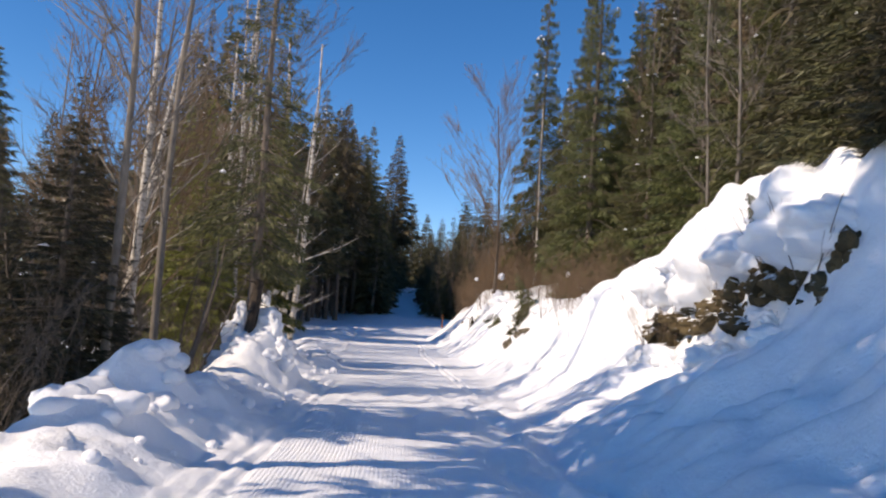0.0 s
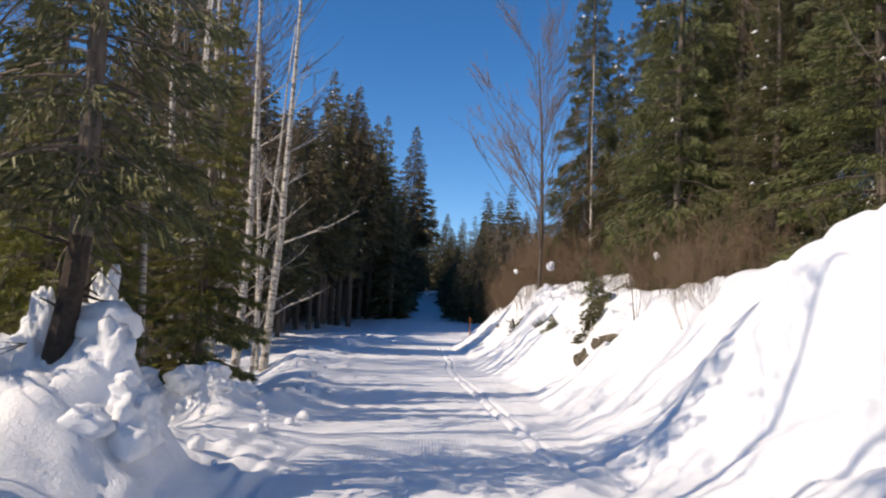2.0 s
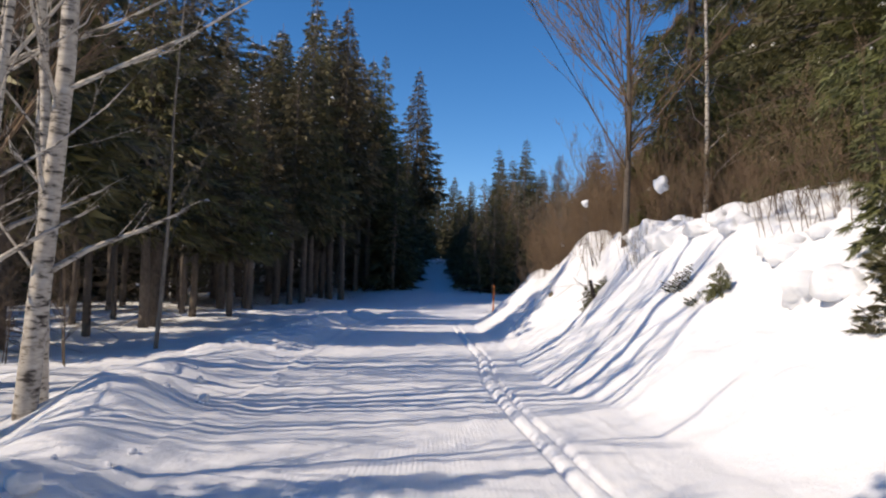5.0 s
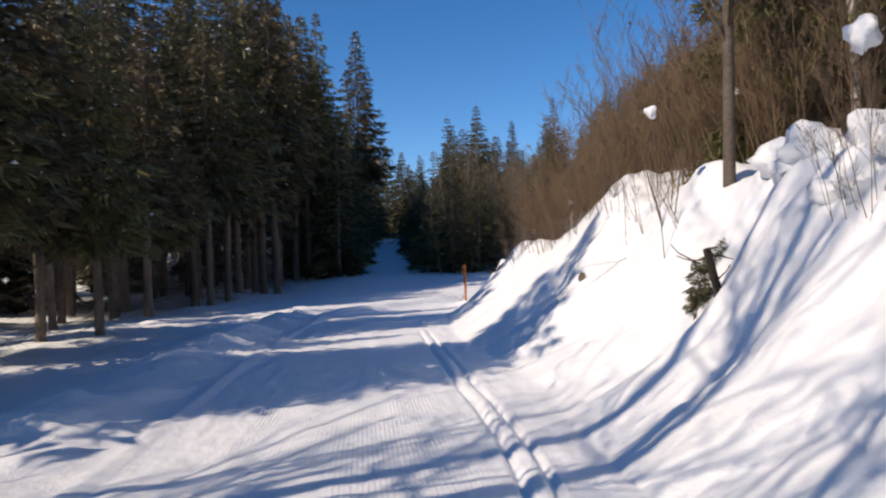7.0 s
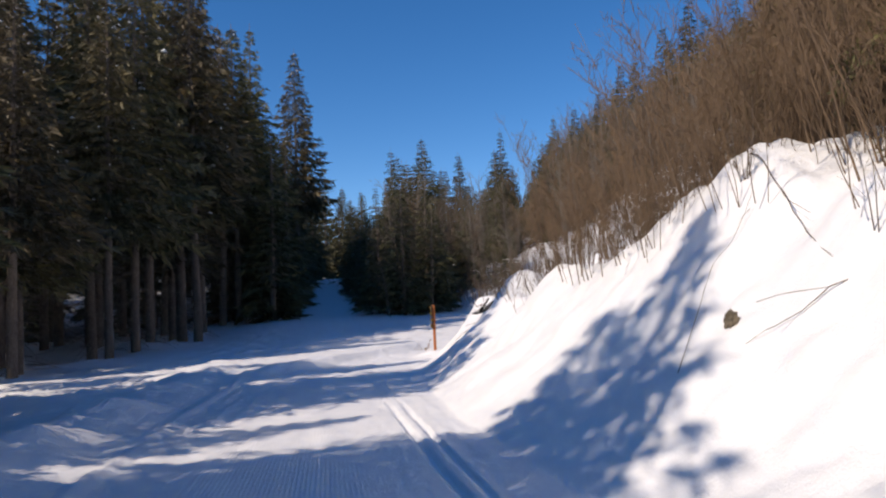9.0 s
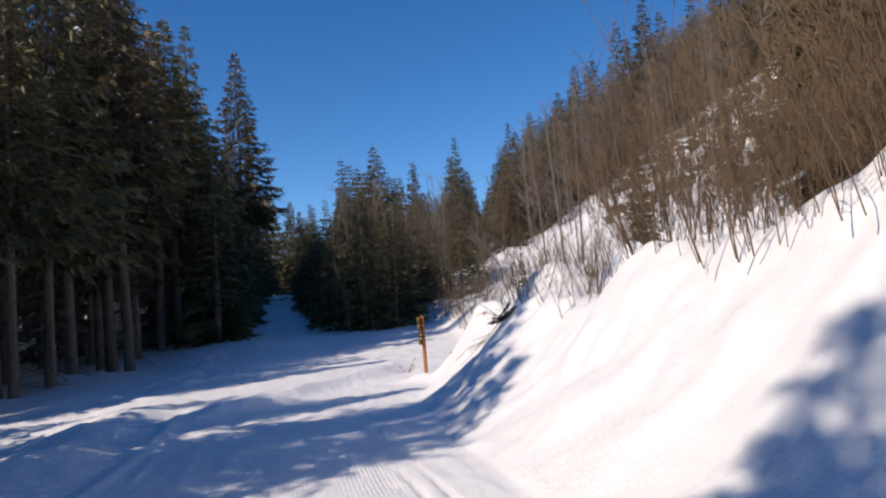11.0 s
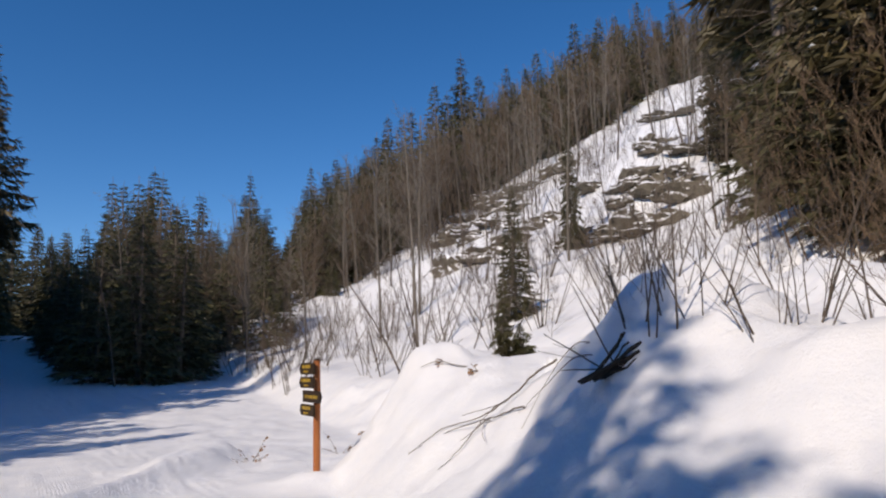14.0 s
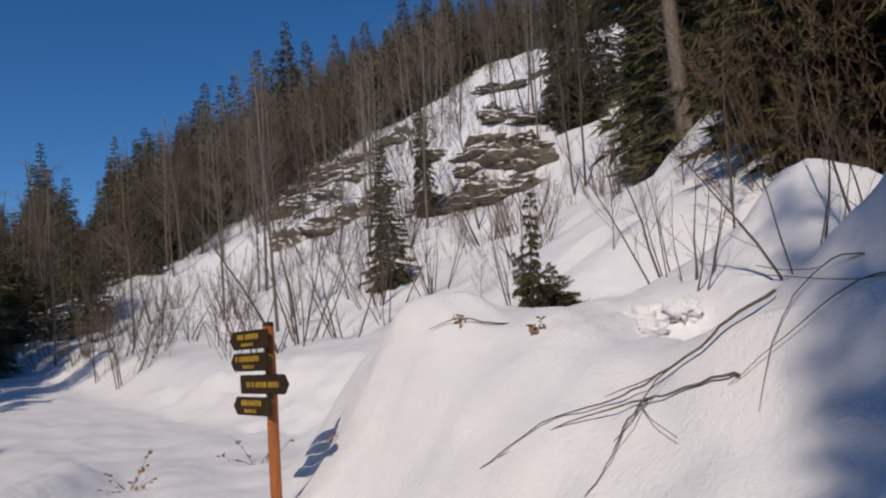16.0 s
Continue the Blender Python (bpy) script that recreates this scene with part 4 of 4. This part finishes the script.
                (34, 67, 1.1), (14, 51, 0.9), (19, 50, 1.0), (26, 52, 1.0), (12.5, 45, 0.8), (17, 43, 0.9), (13, 38, 0.8), (11.5, 54.5, 0.8), (15.5, 54.5, 0.9)):
    plant(MID[int(x) % 3], x, y, s, label="dark spruce on the snowy hillside", group="spruces on the hillside")
for x, y, s, w in ((10.7, 77.4, 0.42, 0.85), (22.9, 91.0, 0.74, 0.42), (11.0, 58.6, 0.7, 1.1), (13.0, 59.8, 0.8, 1.1), (12.0, 56.6, 0.7, 1.1), (15.5, 61.2, 0.9, 1.1), (11.6, 55.0, 0.7, 1.1), (14.2, 57.2, 0.8, 1.1), (12.5, 58.0, 0.9, 1.1),
                   (14.5, 59.5, 1.0, 1.1), (17.5, 59.0, 1.0, 1.1), (9.8, 56.6, 0.5, 1.1), (10.8, 59.8, 0.8, 1.2), (12.6, 60.6, 1.0, 1.1), (11.4, 60.9, 0.6, 1.3), (36.0, 80.0, 1.1, 0.9), (40.0, 84.0, 1.2, 0.9), (44.0, 86.0, 1.2, 0.9), (38.0, 76.5, 1.2, 0.9), (42.0, 78.5, 1.3, 0.9), (34.0, 76.0, 1.1, 0.9), (27.7, 76.4, 0.95, 0.75), (30.0, 74.5, 1.1, 0.8), (26.5, 73.0, 0.9, 0.8), (32.5, 77.0, 1.1, 0.8), (39.4, 93.0, 1.0, 0.7), (41.2, 92.0, 0.85, 0.7), (43.0, 95.0, 1.1, 0.75), (45.5, 93.5, 1.0, 0.8)):
    plant(DENSE[0], x, y, s, wide=w, group="spruces on the hillside")
for k, (x, y, s) in enumerate(((8.9, 58.6, 1.1), (9.3, 59.4, 1.3), (9.9, 60.4, 1.5))):
    plant(THICK[k % 2], x, y, s, label="tall leafless brown brush in front of dark spruces", group="bushes on the hillside")
plant(SEED[0], 0.2, 58.95, 0.17, wide=0.42, lean=(6, -7), label="spindly dark spruce sapling in the snow bank", group="spruce seedlings")
for x, y, s, w in ((0.3, 58.75, 0.09, 1.5), (0.38, 58.6, 0.07, 1.6), (3.3, 27.3, 0.1, 1.5), (2.1, 31.9, 0.06, 1.7), (2.6, 30.9, 0.06, 1.8), (1.4, 38.0, 0.05, 1.8), (7.0, 10.6, 0.12, 1.2), (7.1, 9.4, 0.12, 1.2), (3.9, 28.2, 0.17, 1.3), (3.6, 27.7, 0.1, 1.6), (1.2, 37.6, 0.07, 1.5), (2.3, 31.3, 0.05, 1.8)):
    plant(SEED[0], x, y, s, wide=w, lean=(10 + 25 * math.sin(x * 9), -28), label="snow-pressed spruce seedling on the bank", group="spruce seedlings")



# ---- rocks, snow lumps ----
def lump_mesh(name, seed, size, mat, coarse=0.3, fine=0.1, detail=3, smooth=True):
    bm = bmesh.new()
    bmesh.ops.create_icosphere(bm, subdivisions=detail, radius=1)
    o = Vector((seed * 7.3, seed * 3.1, seed * 1.7))
    for v in bm.verts:
        k = 1 + coarse * noise.noise(v.co * 1.1 + o) + fine * noise.noise(v.co * 3.3 + o) + fine * 0.5 * noise.noise(v.co * 7 + o)
        v.co = Vector((v.co.x * size[0], v.co.y * size[1], v.co.z * size[2])) * k
    me = bpy.data.meshes.new(name)
    bm.to_mesh(me)
    bm.free()
    me.materials.append(mat)
    me.polygons.foreach_set("use_smooth", [smooth] * len(me.polygons))
    return me


def lump(name, x, y, z, size, seed, mat, label, category, group="", turn=0.0, coarse=0.35, fine=0.14, smooth=True, detail=3):
    ob = new(name, lump_mesh(name, seed, size, mat, coarse, fine, detail, smooth))
    ob.location, ob.rotation_euler = (x, y, z), (0, 0, turn)
    return tagged(ob, label, category, group)


rng = random.Random(15)
for k in range(26):
    y = 14.6 - 7.2 * (k + rng.random()) / 26
    x = 6.4 + (14.6 - y) * 0.11 + rng.uniform(-0.12, 0.2)
    z = 1.7 + (14.6 - y) * 0.17 + rng.uniform(-0.35, 0.35)
    q = rng.uniform(0.3, 0.55)
    lump("rock", x + 0.1, y, z - 0.1, (q * 0.8, q * rng.uniform(1.0, 1.6), q * rng.uniform(0.6, 1.0)), 400 + k, MOSSY, "mossy brown rock in a hollow under the snow", "rock", "rocks in the bank", smooth=False, coarse=0.7, fine=0.4, detail=4, turn=rng.uniform(0, 3))
for k in range(18):
    y = 14.9 - 7.0 * (k + rng.random()) / 18
    up = rng.random()
    x = 6.25 + (14.6 - y) * 0.11 + up * 0.75 + rng.uniform(-0.15, 0.1)
    z = 2.6 + (14.6 - y) * 0.1 + up * 0.75
    q = rng.uniform(0.45, 0.75)
    lump("snow_overhang", x + 0.15, y, z, (q, q * rng.uniform(1.2, 1.8), q * rng.uniform(0.6, 1.0)), 430 + k, SNOW, "overhanging lump of bright snow on the bank", "snow", "snow overhangs", detail=4, coarse=0.5, fine=0.16, turn=rng.uniform(0, 3))
for k in range(9):
    y = 14.4 - 6.6 * (k + rng.random()) / 9
    x = 5.95 + (14.6 - y) * 0.11 + rng.uniform(-0.15, 0.1)
    q = rng.uniform(0.2, 0.38)
    lump("snow_lump", x, y, ground_at(x, y) + 0.02, (q, q * 1.3, q * 0.7), 460 + k, SNOW, "rounded lump of snow below the rocky hollow", "snow", "snow lumps", detail=4, coarse=0.5, fine=0.35)
# the last, smallest one stands in for a dark hole in the bank
for x, y, dz, sx, sy, sz, k in ((3.15, 24.75, 0.08, 0.2, 0.28, 0.27, 21), (3.45, 24.35, 0.06, 0.13, 0.16, 0.15, 22), (3.75, 23.9, 0.05, 0.3, 0.14, 0.1, 23), (0.31, 42.24, 0.02, 0.07, 0.08, 0.11, 24)):
    lump("rock", x, y, ground_at(x, y) + dz, (sx, sy, sz), k, ROCK, "small brown rock half buried in the snow", "rock", "rocks in the bank", coarse=0.55, smooth=False, fine=0.4)
rng = random.Random(31)
for x, y, n, wide, up in ((26.2, 93.2, 7, 3.0, 0.3), (27.6, 91.2, 6, 2.6, 0.3), (31.6, 92.4, 8, 4.5, 0.6), (32.4, 95.6, 6, 3.0, 0.5), (25.4, 111.5, 6, 2.4, 0.2), (20.5, 99.1, 5, 1.8, 0.1), (31.1, 121.3, 6, 3.0, 0.2), (37.5, 124.0, 5, 3.0, 0.2),
                          (23.7, 112.6, 6, 2.0, 0.2), (40.5, 119.8, 5, 3.0, 0.2), (48.4, 106.1, 6, 3.0, 0.3), (35.6, 98.5, 5, 2.5, 0.2), (28.5, 104.0, 6, 3.0, 0.2), (24.5, 106.0, 5, 2.0, 0.1), (54.6, 114.2, 5, 3.0, 0.3), (30.0, 112.0, 5, 2.6, 0.2)):
    for k in range(n):
        if rng.random() < 0.3:
            continue
        f = (k / (n - 1) - 0.5) * 2 * wide + rng.uniform(-0.8, 0.8)
        px, py = x + f * 0.55 + rng.uniform(-1.1, 1.1), y - f * 0.8 + rng.uniform(-0.9, 0.9)
        lump("rock_ledge", px, py, ground_at(px, py) + up, (rng.uniform(0.6, 1.3), rng.uniform(0.7, 2.2), rng.uniform(0.3, 1.0)), 300 + k + int(y) * 7, LEDGE, "grey-brown limestone ledge jutting from the snowy hill", "rock", "rock ledges",
             turn=rng.uniform(0.1, 1.1), coarse=0.75, fine=0.5, smooth=False)
# snow caught in the branches and rolled onto the trail's edge
for x, y, z, r, k in ((2.57, 36.28, 4.04, 0.16, 41), (1.12, 39.62, 4.0, 0.08, 42), (0.81, 48.17, 3.35, 0.07, 43), (5.4, 28.2, 3.9, 0.1, 44)):
    g = ground_at(x, y)
    ob = thing("snow_clump", x, y, g, "white clump of snow caught on a bare twig", "snow clump", "snow clumps")
    t = Tubes()
    t.add([(0.15, 0.1, -0.2), (0.06, 0.05, (z - g) * 0.5), (0, 0, z - g)], 0.009, 0.004, 5)
    part_mesh("twig", t.mesh("twig", DEAD), ob)
    top = part_mesh("snow", lump_mesh("snow", k, (r, r, r * 1.1), SNOW, 0.5, 0.25), ob)
    top.location = (0, 0, z - g)
rng = random.Random(12)
for k in range(46):
    y = rng.uniform(3.5, 30)
    d = float(np.interp(y, (3, 12, 18, 22, 30), (-2.4, -2.2, -1.95, -1.9, -3.4))) + rng.uniform(-0.5, 0.35)
    x = float(trail_x(np.array([y]))[0]) + d
    r = rng.choice((0.03, 0.04, 0.05, 0.07, 0.1))
    lump("snowball", x, y, ground_at(x, y) + r * 0.5, (r, r * 1.1, r * 0.9), 60 + k, SNOW, "small chunk of snow beside the ski trail", "snow chunk", "snow chunks", detail=2)
for k in range(26):
    y = rng.uniform(3.6, 8.2) if k < 16 else rng.uniform(11.6, 13.2)
    d = rng.uniform(-3.6, -2.4)
    x = float(trail_x(np.array([y]))[0]) + d
    r = rng.uniform(0.1, 0.26)
    lump("snow_lump", x, y, ground_at(x, y) - r * 0.1, (r, r * 1.2, r * 0.8), 500 + k, SNOW, "rough lump of ploughed snow beside the ski trail", "snow", "snow lumps", detail=3, coarse=0.45, fine=0.2, turn=rng.uniform(0, 3))
for k in range(34):
    y = rng.uniform(25, 38)
    x = float(trail_x(np.array([y]))[0]) + rng.uniform(4.6, 6.0)
    r = rng.uniform(0.15, 0.36)
    lump("snow_lump", x, y, ground_at(x, y) - r * 0.1, (r, r * 1.1, r * 0.8), 540 + k, SNOW, "rounded lump of snow on the bank's crest", "snow", "snow lumps", detail=3, coarse=0.6, fine=0.4, turn=rng.uniform(0, 3))
for x, y, z, sx, sz, k in ((-2.42, 12.55, 1.45, 0.14, 0.42, 1), (-2.45, 12.45, 1.1, 0.25, 0.4, 2), (-2.02, 12.85, 1.75, 0.14, 0.42, 3), (-1.88, 12.75, 1.5, 0.2, 0.35, 4), (-1.68, 12.5, 1.25, 0.2, 0.38, 5), (-1.5, 12.4, 0.9, 0.28, 0.35, 6),
                           (-2.25, 12.2, 0.85, 0.3, 0.3, 7), (-2.5, 12.1, 0.7, 0.35, 0.28, 8), (-1.95, 12.15, 0.75, 0.24, 0.24, 9), (-1.75, 12.1, 0.6, 0.28, 0.26, 10)):
    lump("snow_lump", x, y, z, (sx, sx, sz), 600 + k, SNOW, "rough snow heaped up against a dark trunk", "snow", "snow lumps", detail=4, coarse=0.5, fine=0.26, turn=k)
for k, (x, y, r) in enumerate(((0.3, 57.6, 0.16), (0.12, 57.45, 0.1), (0.5, 57.3, 0.14))):
    lump("snow_lump", x, y, ground_at(x, y) - r * 0.15, (r, r * 1.4, r * 0.8), 640 + k, SNOW, "crusted lump of snow on the bank", "snow", "snow lumps", detail=4, coarse=0.7, fine=0.5, turn=k)
for k, (x, y, r) in enumerate(((-2.6, 16.9, 0.16), (-2.85, 17.2, 0.2), (-3.1, 17.0, 0.24), (-3.35, 17.3, 0.22), (-3.6, 16.9, 0.2), (-4.0, 17.1, 0.26), (-4.25, 16.8, 0.22), (-4.4, 17.2, 0.18), (-2.45, 17.4, 0.12), (-3.8, 16.6, 0.14))):
    lump("snow_lump", x, y, ground_at(x, y) - r * 0.1, (r, r * 1.2, r * 0.8), 660 + k, SNOW, "rough lump of ploughed snow below a young spruce", "snow", "snow lumps", detail=4, coarse=0.5, fine=0.26, turn=k)
lump("snowball", -1.28, 12.16, ground_at(-1.28, 12.16) + 0.1, (0.15, 0.15, 0.16), 50, SNOW, "round lump of snow beside the ski trail", "snow chunk", "snow chunks")


# ---- signpost ----
def box_mesh(name, outline, thick, mat, bevel=0.006):
    """A board: an outline in y and z, thick along x."""
    bm = bmesh.new()
    vs = [bm.verts.new((-thick / 2, a, b)) for a, b in outline]
    f = bm.faces.new(vs)
    up = bmesh.ops.extrude_face_region(bm, geom=[f])["geom"]
    bmesh.ops.translate(bm, vec=(thick, 0, 0), verts=[v for v in up if isinstance(v, bmesh.types.BMVert)])
    bmesh.ops.recalc_face_normals(bm, faces=bm.faces)
    bmesh.ops.bevel(bm, geom=list(bm.edges), offset=bevel, segments=2, affect="EDGES")
    me = bpy.data.meshes.new(name)
    bm.to_mesh(me)
    bm.free()
    me.materials.append(mat)
    return me


def signpost(x, y):
    g = ground_at(x, y)
    ob = thing("signpost", x, y, g, "orange-brown wooden signpost with dark arrow boards and yellow lettering", "signpost", turn=radians(4))
    t = Tubes()
    t.add([(0, 0, -0.5), (0.0, 0, 0.5), (0.006, 0, 1.0), (0.0, 0, 1.5)], 0.05, 0.048, 14)
    part_mesh("post", t.mesh("post", POST_WOOD), ob, "round orange-brown wooden post")
    cap = Tubes()
    cap.add([(0, 0, 1.5), (0, 0, 1.53)], 0.055, 0.04, 14)
    part_mesh("cap", cap.mesh("cap", BOARD_WOOD), ob)
    for z, back, fwd, tip, h, rows in ((1.39, -0.1, 0.6, 1, 0.165, 2), (1.195, -0.1, 0.6, 1, 0.16, 2), (1.0, -0.42, 0.42, -1, 0.165, 1), (0.81, -0.1, 0.58, 1, 0.16, 2)):
        e, n = h / 2, 0.07
        if tip > 0:
            line = ((back, -e), (fwd - n, -e), (fwd, 0), (fwd - n, e), (back, e))
        else:
            line = ((back + n, -e), (fwd, -e), (fwd, e), (back + n, e), (back, 0))
        b = part_mesh("board", box_mesh("board", line, 0.03, BOARD_WOOD), ob, "dark brown arrow board with yellow lettering")
        b.location = (-0.066, 0, z)
        lo, hi = back + 0.12, fwd - 0.12
        rng = random.Random(int(z * 100))
        for k in range(rows):
            zz = (0.03 if k == 0 else -0.04) if rows == 2 else 0.0
            size = 0.05 if k == 0 else 0.032
            a = lo + (0.02 if k == 0 else 0.12)
            while a < hi - (0.02 if k == 0 else 0.12):
                wd = rng.uniform(0.7, 1.2) * size * 0.75
                bar = part_mesh("lettering", box_mesh("lettering", ((a, zz - size / 2), (a + wd, zz - size / 2), (a + wd, zz + size / 2 * rng.uniform(0.6, 1)), (a, zz + size / 2)), 0.004, LETTER, 0.0008), b)
                bar.location = (-0.0165, 0, 0)
                a += wd + size * (0.22 if rng.random() < 0.8 else 0.7)


signpost(-2.49, 59.46)


# ---- stump and fallen branches on the bank ----
def curved(rng, pts, jitter):
    """Points on a smooth, slightly crooked line through pts."""
    line = []
    for i in range(len(pts) - 1):
        a, b, c, d = pts[max(i - 1, 0)], pts[i], pts[i + 1], pts[min(i + 2, len(pts) - 1)]
        for k in range(4):
            t = k / 4
            p = 0.5 * (2 * b + (c - a) * t + (2 * a - 5 * b + 4 * c - d) * t * t + (3 * b - a - 3 * c + d) * t**3)
            line.append(p + Vector((rng.uniform(-1, 1), rng.uniform(-1, 1), rng.uniform(-1, 1))) * jitter)
    return line + [pts[-1]]


def laid(name, points, r, label, category, mat, kids=3, seed=1, group=""):
    """A branch that follows the snow; points of x, y and height over the snow."""
    rng = random.Random(seed)
    ob = thing(name, points[0][0], points[0][1], ground_at(*points[0][:2]), label, category, group)
    o = Vector(ob.location)
    pts = [Vector((x, y, ground_at(x, y) + h)) - o for x, y, h in points]
    t = Tubes()
    t.add(curved(rng, pts, r * 0.8), r, r * 0.3, 6)
    part_mesh("stem", t.mesh("stem", mat), ob)
    for _ in range(kids):
        i = rng.randint(0, len(pts) - 2)
        p = pts[i].lerp(pts[i + 1], rng.random())
        way = (pts[i + 1] - pts[i]).normalized() + Vector((rng.uniform(-0.8, 0.8), rng.uniform(-0.8, 0.8), rng.uniform(-0.2, 0.35)))
        t = Tubes()
        t.add(bent(rng, p, way, rng.uniform(0.3, 0.8), 4, 0.25), r * 0.45, 0.003, 4)
        part_mesh("twig", t.mesh("twig", mat), ob)


BRANCHES = (
    ((-0.85, 55.75, 0.06), (-1.0, 56.0, 0.09), (-1.09, 56.16, 0.06), (-1.25, 56.5, 0.07), (-1.38, 56.75, 0.04), (-1.62, 57.1, 0.03), (-1.89, 57.45, 0.0)),
    ((-1.2, 55.85, 0.02), (-1.23, 55.94, 0.05), (-1.3, 56.25, 0.04), (-1.38, 56.5, 0.05), (-1.55, 56.9, 0.03), (-1.8, 57.35, 0.01)),
    ((-1.32, 56.43, 0.03), (-1.42, 56.44, 0.05), (-1.55, 56.48, 0.04), (-1.72, 56.46, 0.03), (-1.91, 56.49, 0.01)),
    ((-0.78, 55.25, 0.02), (-0.85, 55.4, 0.08), (-0.94, 55.6, 0.07), (-1.1, 55.68, 0.04), (-1.34, 55.68, 0.0)),
    ((-0.62, 58.35, -0.02), (-0.78, 58.6, 0.04), (-0.98, 58.72, 0.07), (-1.12, 58.95, 0.05)),
    ((-0.9, 54.95, -0.03), (-1.0, 55.2, 0.06), (-1.08, 55.5, 0.07), (-1.25, 55.9, 0.02)))
for i, points in enumerate(BRANCHES):
    laid("fallen_branch", points, (0.012, 0.011, 0.008, 0.006, 0.011, 0.007)[i], "thin crooked bare branch lying down the snow bank", "branch", DEAD, (2, 2, 1, 1, 0, 1)[i], 3 + i, "fallen branches")
for i, points in enumerate((((1.5, 44.5, -0.02), (1.42, 43.8, 0.1), (1.3, 43.0, 0.13), (1.15, 42.3, 0.1), (1.05, 41.7, 0.0)), ((1.02, 41.4, -0.02), (0.85, 41.45, 0.05), (0.63, 41.5, 0.04), (0.4, 41.7, 0.05), (0.26, 41.85, 0.0)),
                            ((-0.2, 42.4, 0.0), (0.2, 42.9, 0.05), (0.55, 43.2, 0.09), (0.8, 43.2, 0.07), (1.1, 43.3, 0.2)))):
    laid("fallen_branch", points, (0.011, 0.007, 0.005)[i], "thin bare branch arching over the snow bank", "branch", DEAD, 1, 17 + i, "fallen branches")


def stump(x, y, dz, tilt, length, r, label):
    rng = random.Random(int(y))
    ob = thing("tree_stump", x, y, ground_at(x, y) + dz, label, "stump")
    t = Tubes()
    way = Vector(tilt).normalized()
    t.add([-way * 0.3, way * length * 0.3 + Vector((0.02, 0, 0.01)), way * length], r * 1.25, r, 9)
    part_mesh("trunk", t.mesh("trunk", DARK_WOOD, False), ob)
    for k in range(7):
        t = Tubes()
        t.add(bent(rng, way * (length * rng.uniform(0.1, 0.9)), (rng.uniform(-1, 1), rng.uniform(-1, 1), rng.uniform(-0.4, 0.6)), rng.uniform(0.25, 0.6), 4, 0.35), r * 0.25, 0.006, 5)
        part_mesh("root", t.mesh("root", DARK_WOOD), ob)


stump(1.25, 37.2, -0.1, (-0.2, -0.15, 0.9), 0.65, 0.045, "dark uprooted stump with root stubs in the snow bank")
stump(-2.12, 12.42, 0.25, (0.12, 0, 1), 0.8, 0.09, "dark trunk base in a tall heap of snow")


def broken_root(x, y):
    """A torn, dark root end in a hollow of the bank, with dead sticks."""
    rng = random.Random(77)
    g = ground_at(x, y)
    ob = thing("broken_root", x, y, g - 0.05, "dark torn root end in a hollow of the snow bank", "root")
    for k in range(22):
        f = rng.random()
        a = Vector((-0.42 + 0.4 * f, 0.1 + rng.uniform(-0.07, 0.08), -0.06 + 0.06 * f))
        b = Vector((0.2 + rng.uniform(-0.18, 0.18), rng.uniform(-0.1, 0.12), 0.1 + rng.uniform(0, 0.26)))
        t = Tubes()
        t.add([a.lerp(b, k / 5) + Vector((rng.uniform(-1, 1), rng.uniform(-1, 1), rng.uniform(-1, 1))) * 0.016 for k in range(6)], rng.uniform(0.006, 0.014), rng.uniform(0.008, 0.02), 5)
        part_mesh("root", t.mesh("root", DARK_WOOD, False), ob)
    for a, b in (((0.0, 0.1, 0.08), (-0.2, 0.5, 0.75)), ((-0.1, 0.08, 0.04), (-0.45, 0.45, 0.42)), ((-0.1, 0.1, 0.05), (-0.35, 0.4, 0.05))):
        t = Tubes()
        t.add(bent(rng, a, Vector(b) - Vector(a), (Vector(b) - Vector(a)).length, 4, 0.1), 0.009, 0.004, 5)
        part_mesh("twig", t.mesh("twig", DEAD), ob)


broken_root(-1.12, 54.3)

# low plants with dry leaves by the signpost
def leafy_twig(x, y, count, size, seed):
    rng = random.Random(seed)
    ob = thing("dry_shrub", x, y, ground_at(x, y), "small shrub with dry brown leaves in the snow", "shrub", "dry shrubs")
    v, f = [], []
    for _ in range(count):
        t = Tubes()
        pts = bent(rng, (0, 0, -0.05), (rng.uniform(-1, 1), rng.uniform(-1, 1), 0.7), size * rng.uniform(0.6, 1.2), 5, 0.25)
        t.add(pts, 0.006, 0.002, 4)
        part_mesh("stem", t.mesh("stem", DEAD), ob)
        for _ in range(7):
            p = pts[rng.randint(2, 5)] + Vector((rng.uniform(-1, 1), rng.uniform(-1, 1), rng.uniform(-1, 0.5))) * 0.03
            w = Vector((rng.uniform(-1, 1), rng.uniform(-1, 1), rng.uniform(-0.8, 0.3))).normalized() * rng.uniform(0.05, 0.09)
            c = w.cross(Vector((rng.random(), rng.random(), 1))).normalized() * 0.024
            i = len(v)
            v.extend(tuple(q) for q in (p, p + w * 0.5 + c, p + w, p + w * 0.5 - c))
            f.extend(((i, i + 1, i + 2), (i, i + 2, i + 3)))
    part_mesh("leaves", sheet("leaves", v, f, LEAF), ob, "dry brown leaves")


leafy_twig(-1.25, 62.8, 4, 0.5, 1)
leafy_twig(-2.9, 62.6, 5, 0.55, 2)
leafy_twig(-1.72, 59.7, 2, 0.14, 3)
leafy_twig(-0.75, 57.9, 2, 0.2, 4)
leafy_twig(-0.97, 58.72, 3, 0.2, 5)

for kind in KINDS:
    drop_kind(kind)
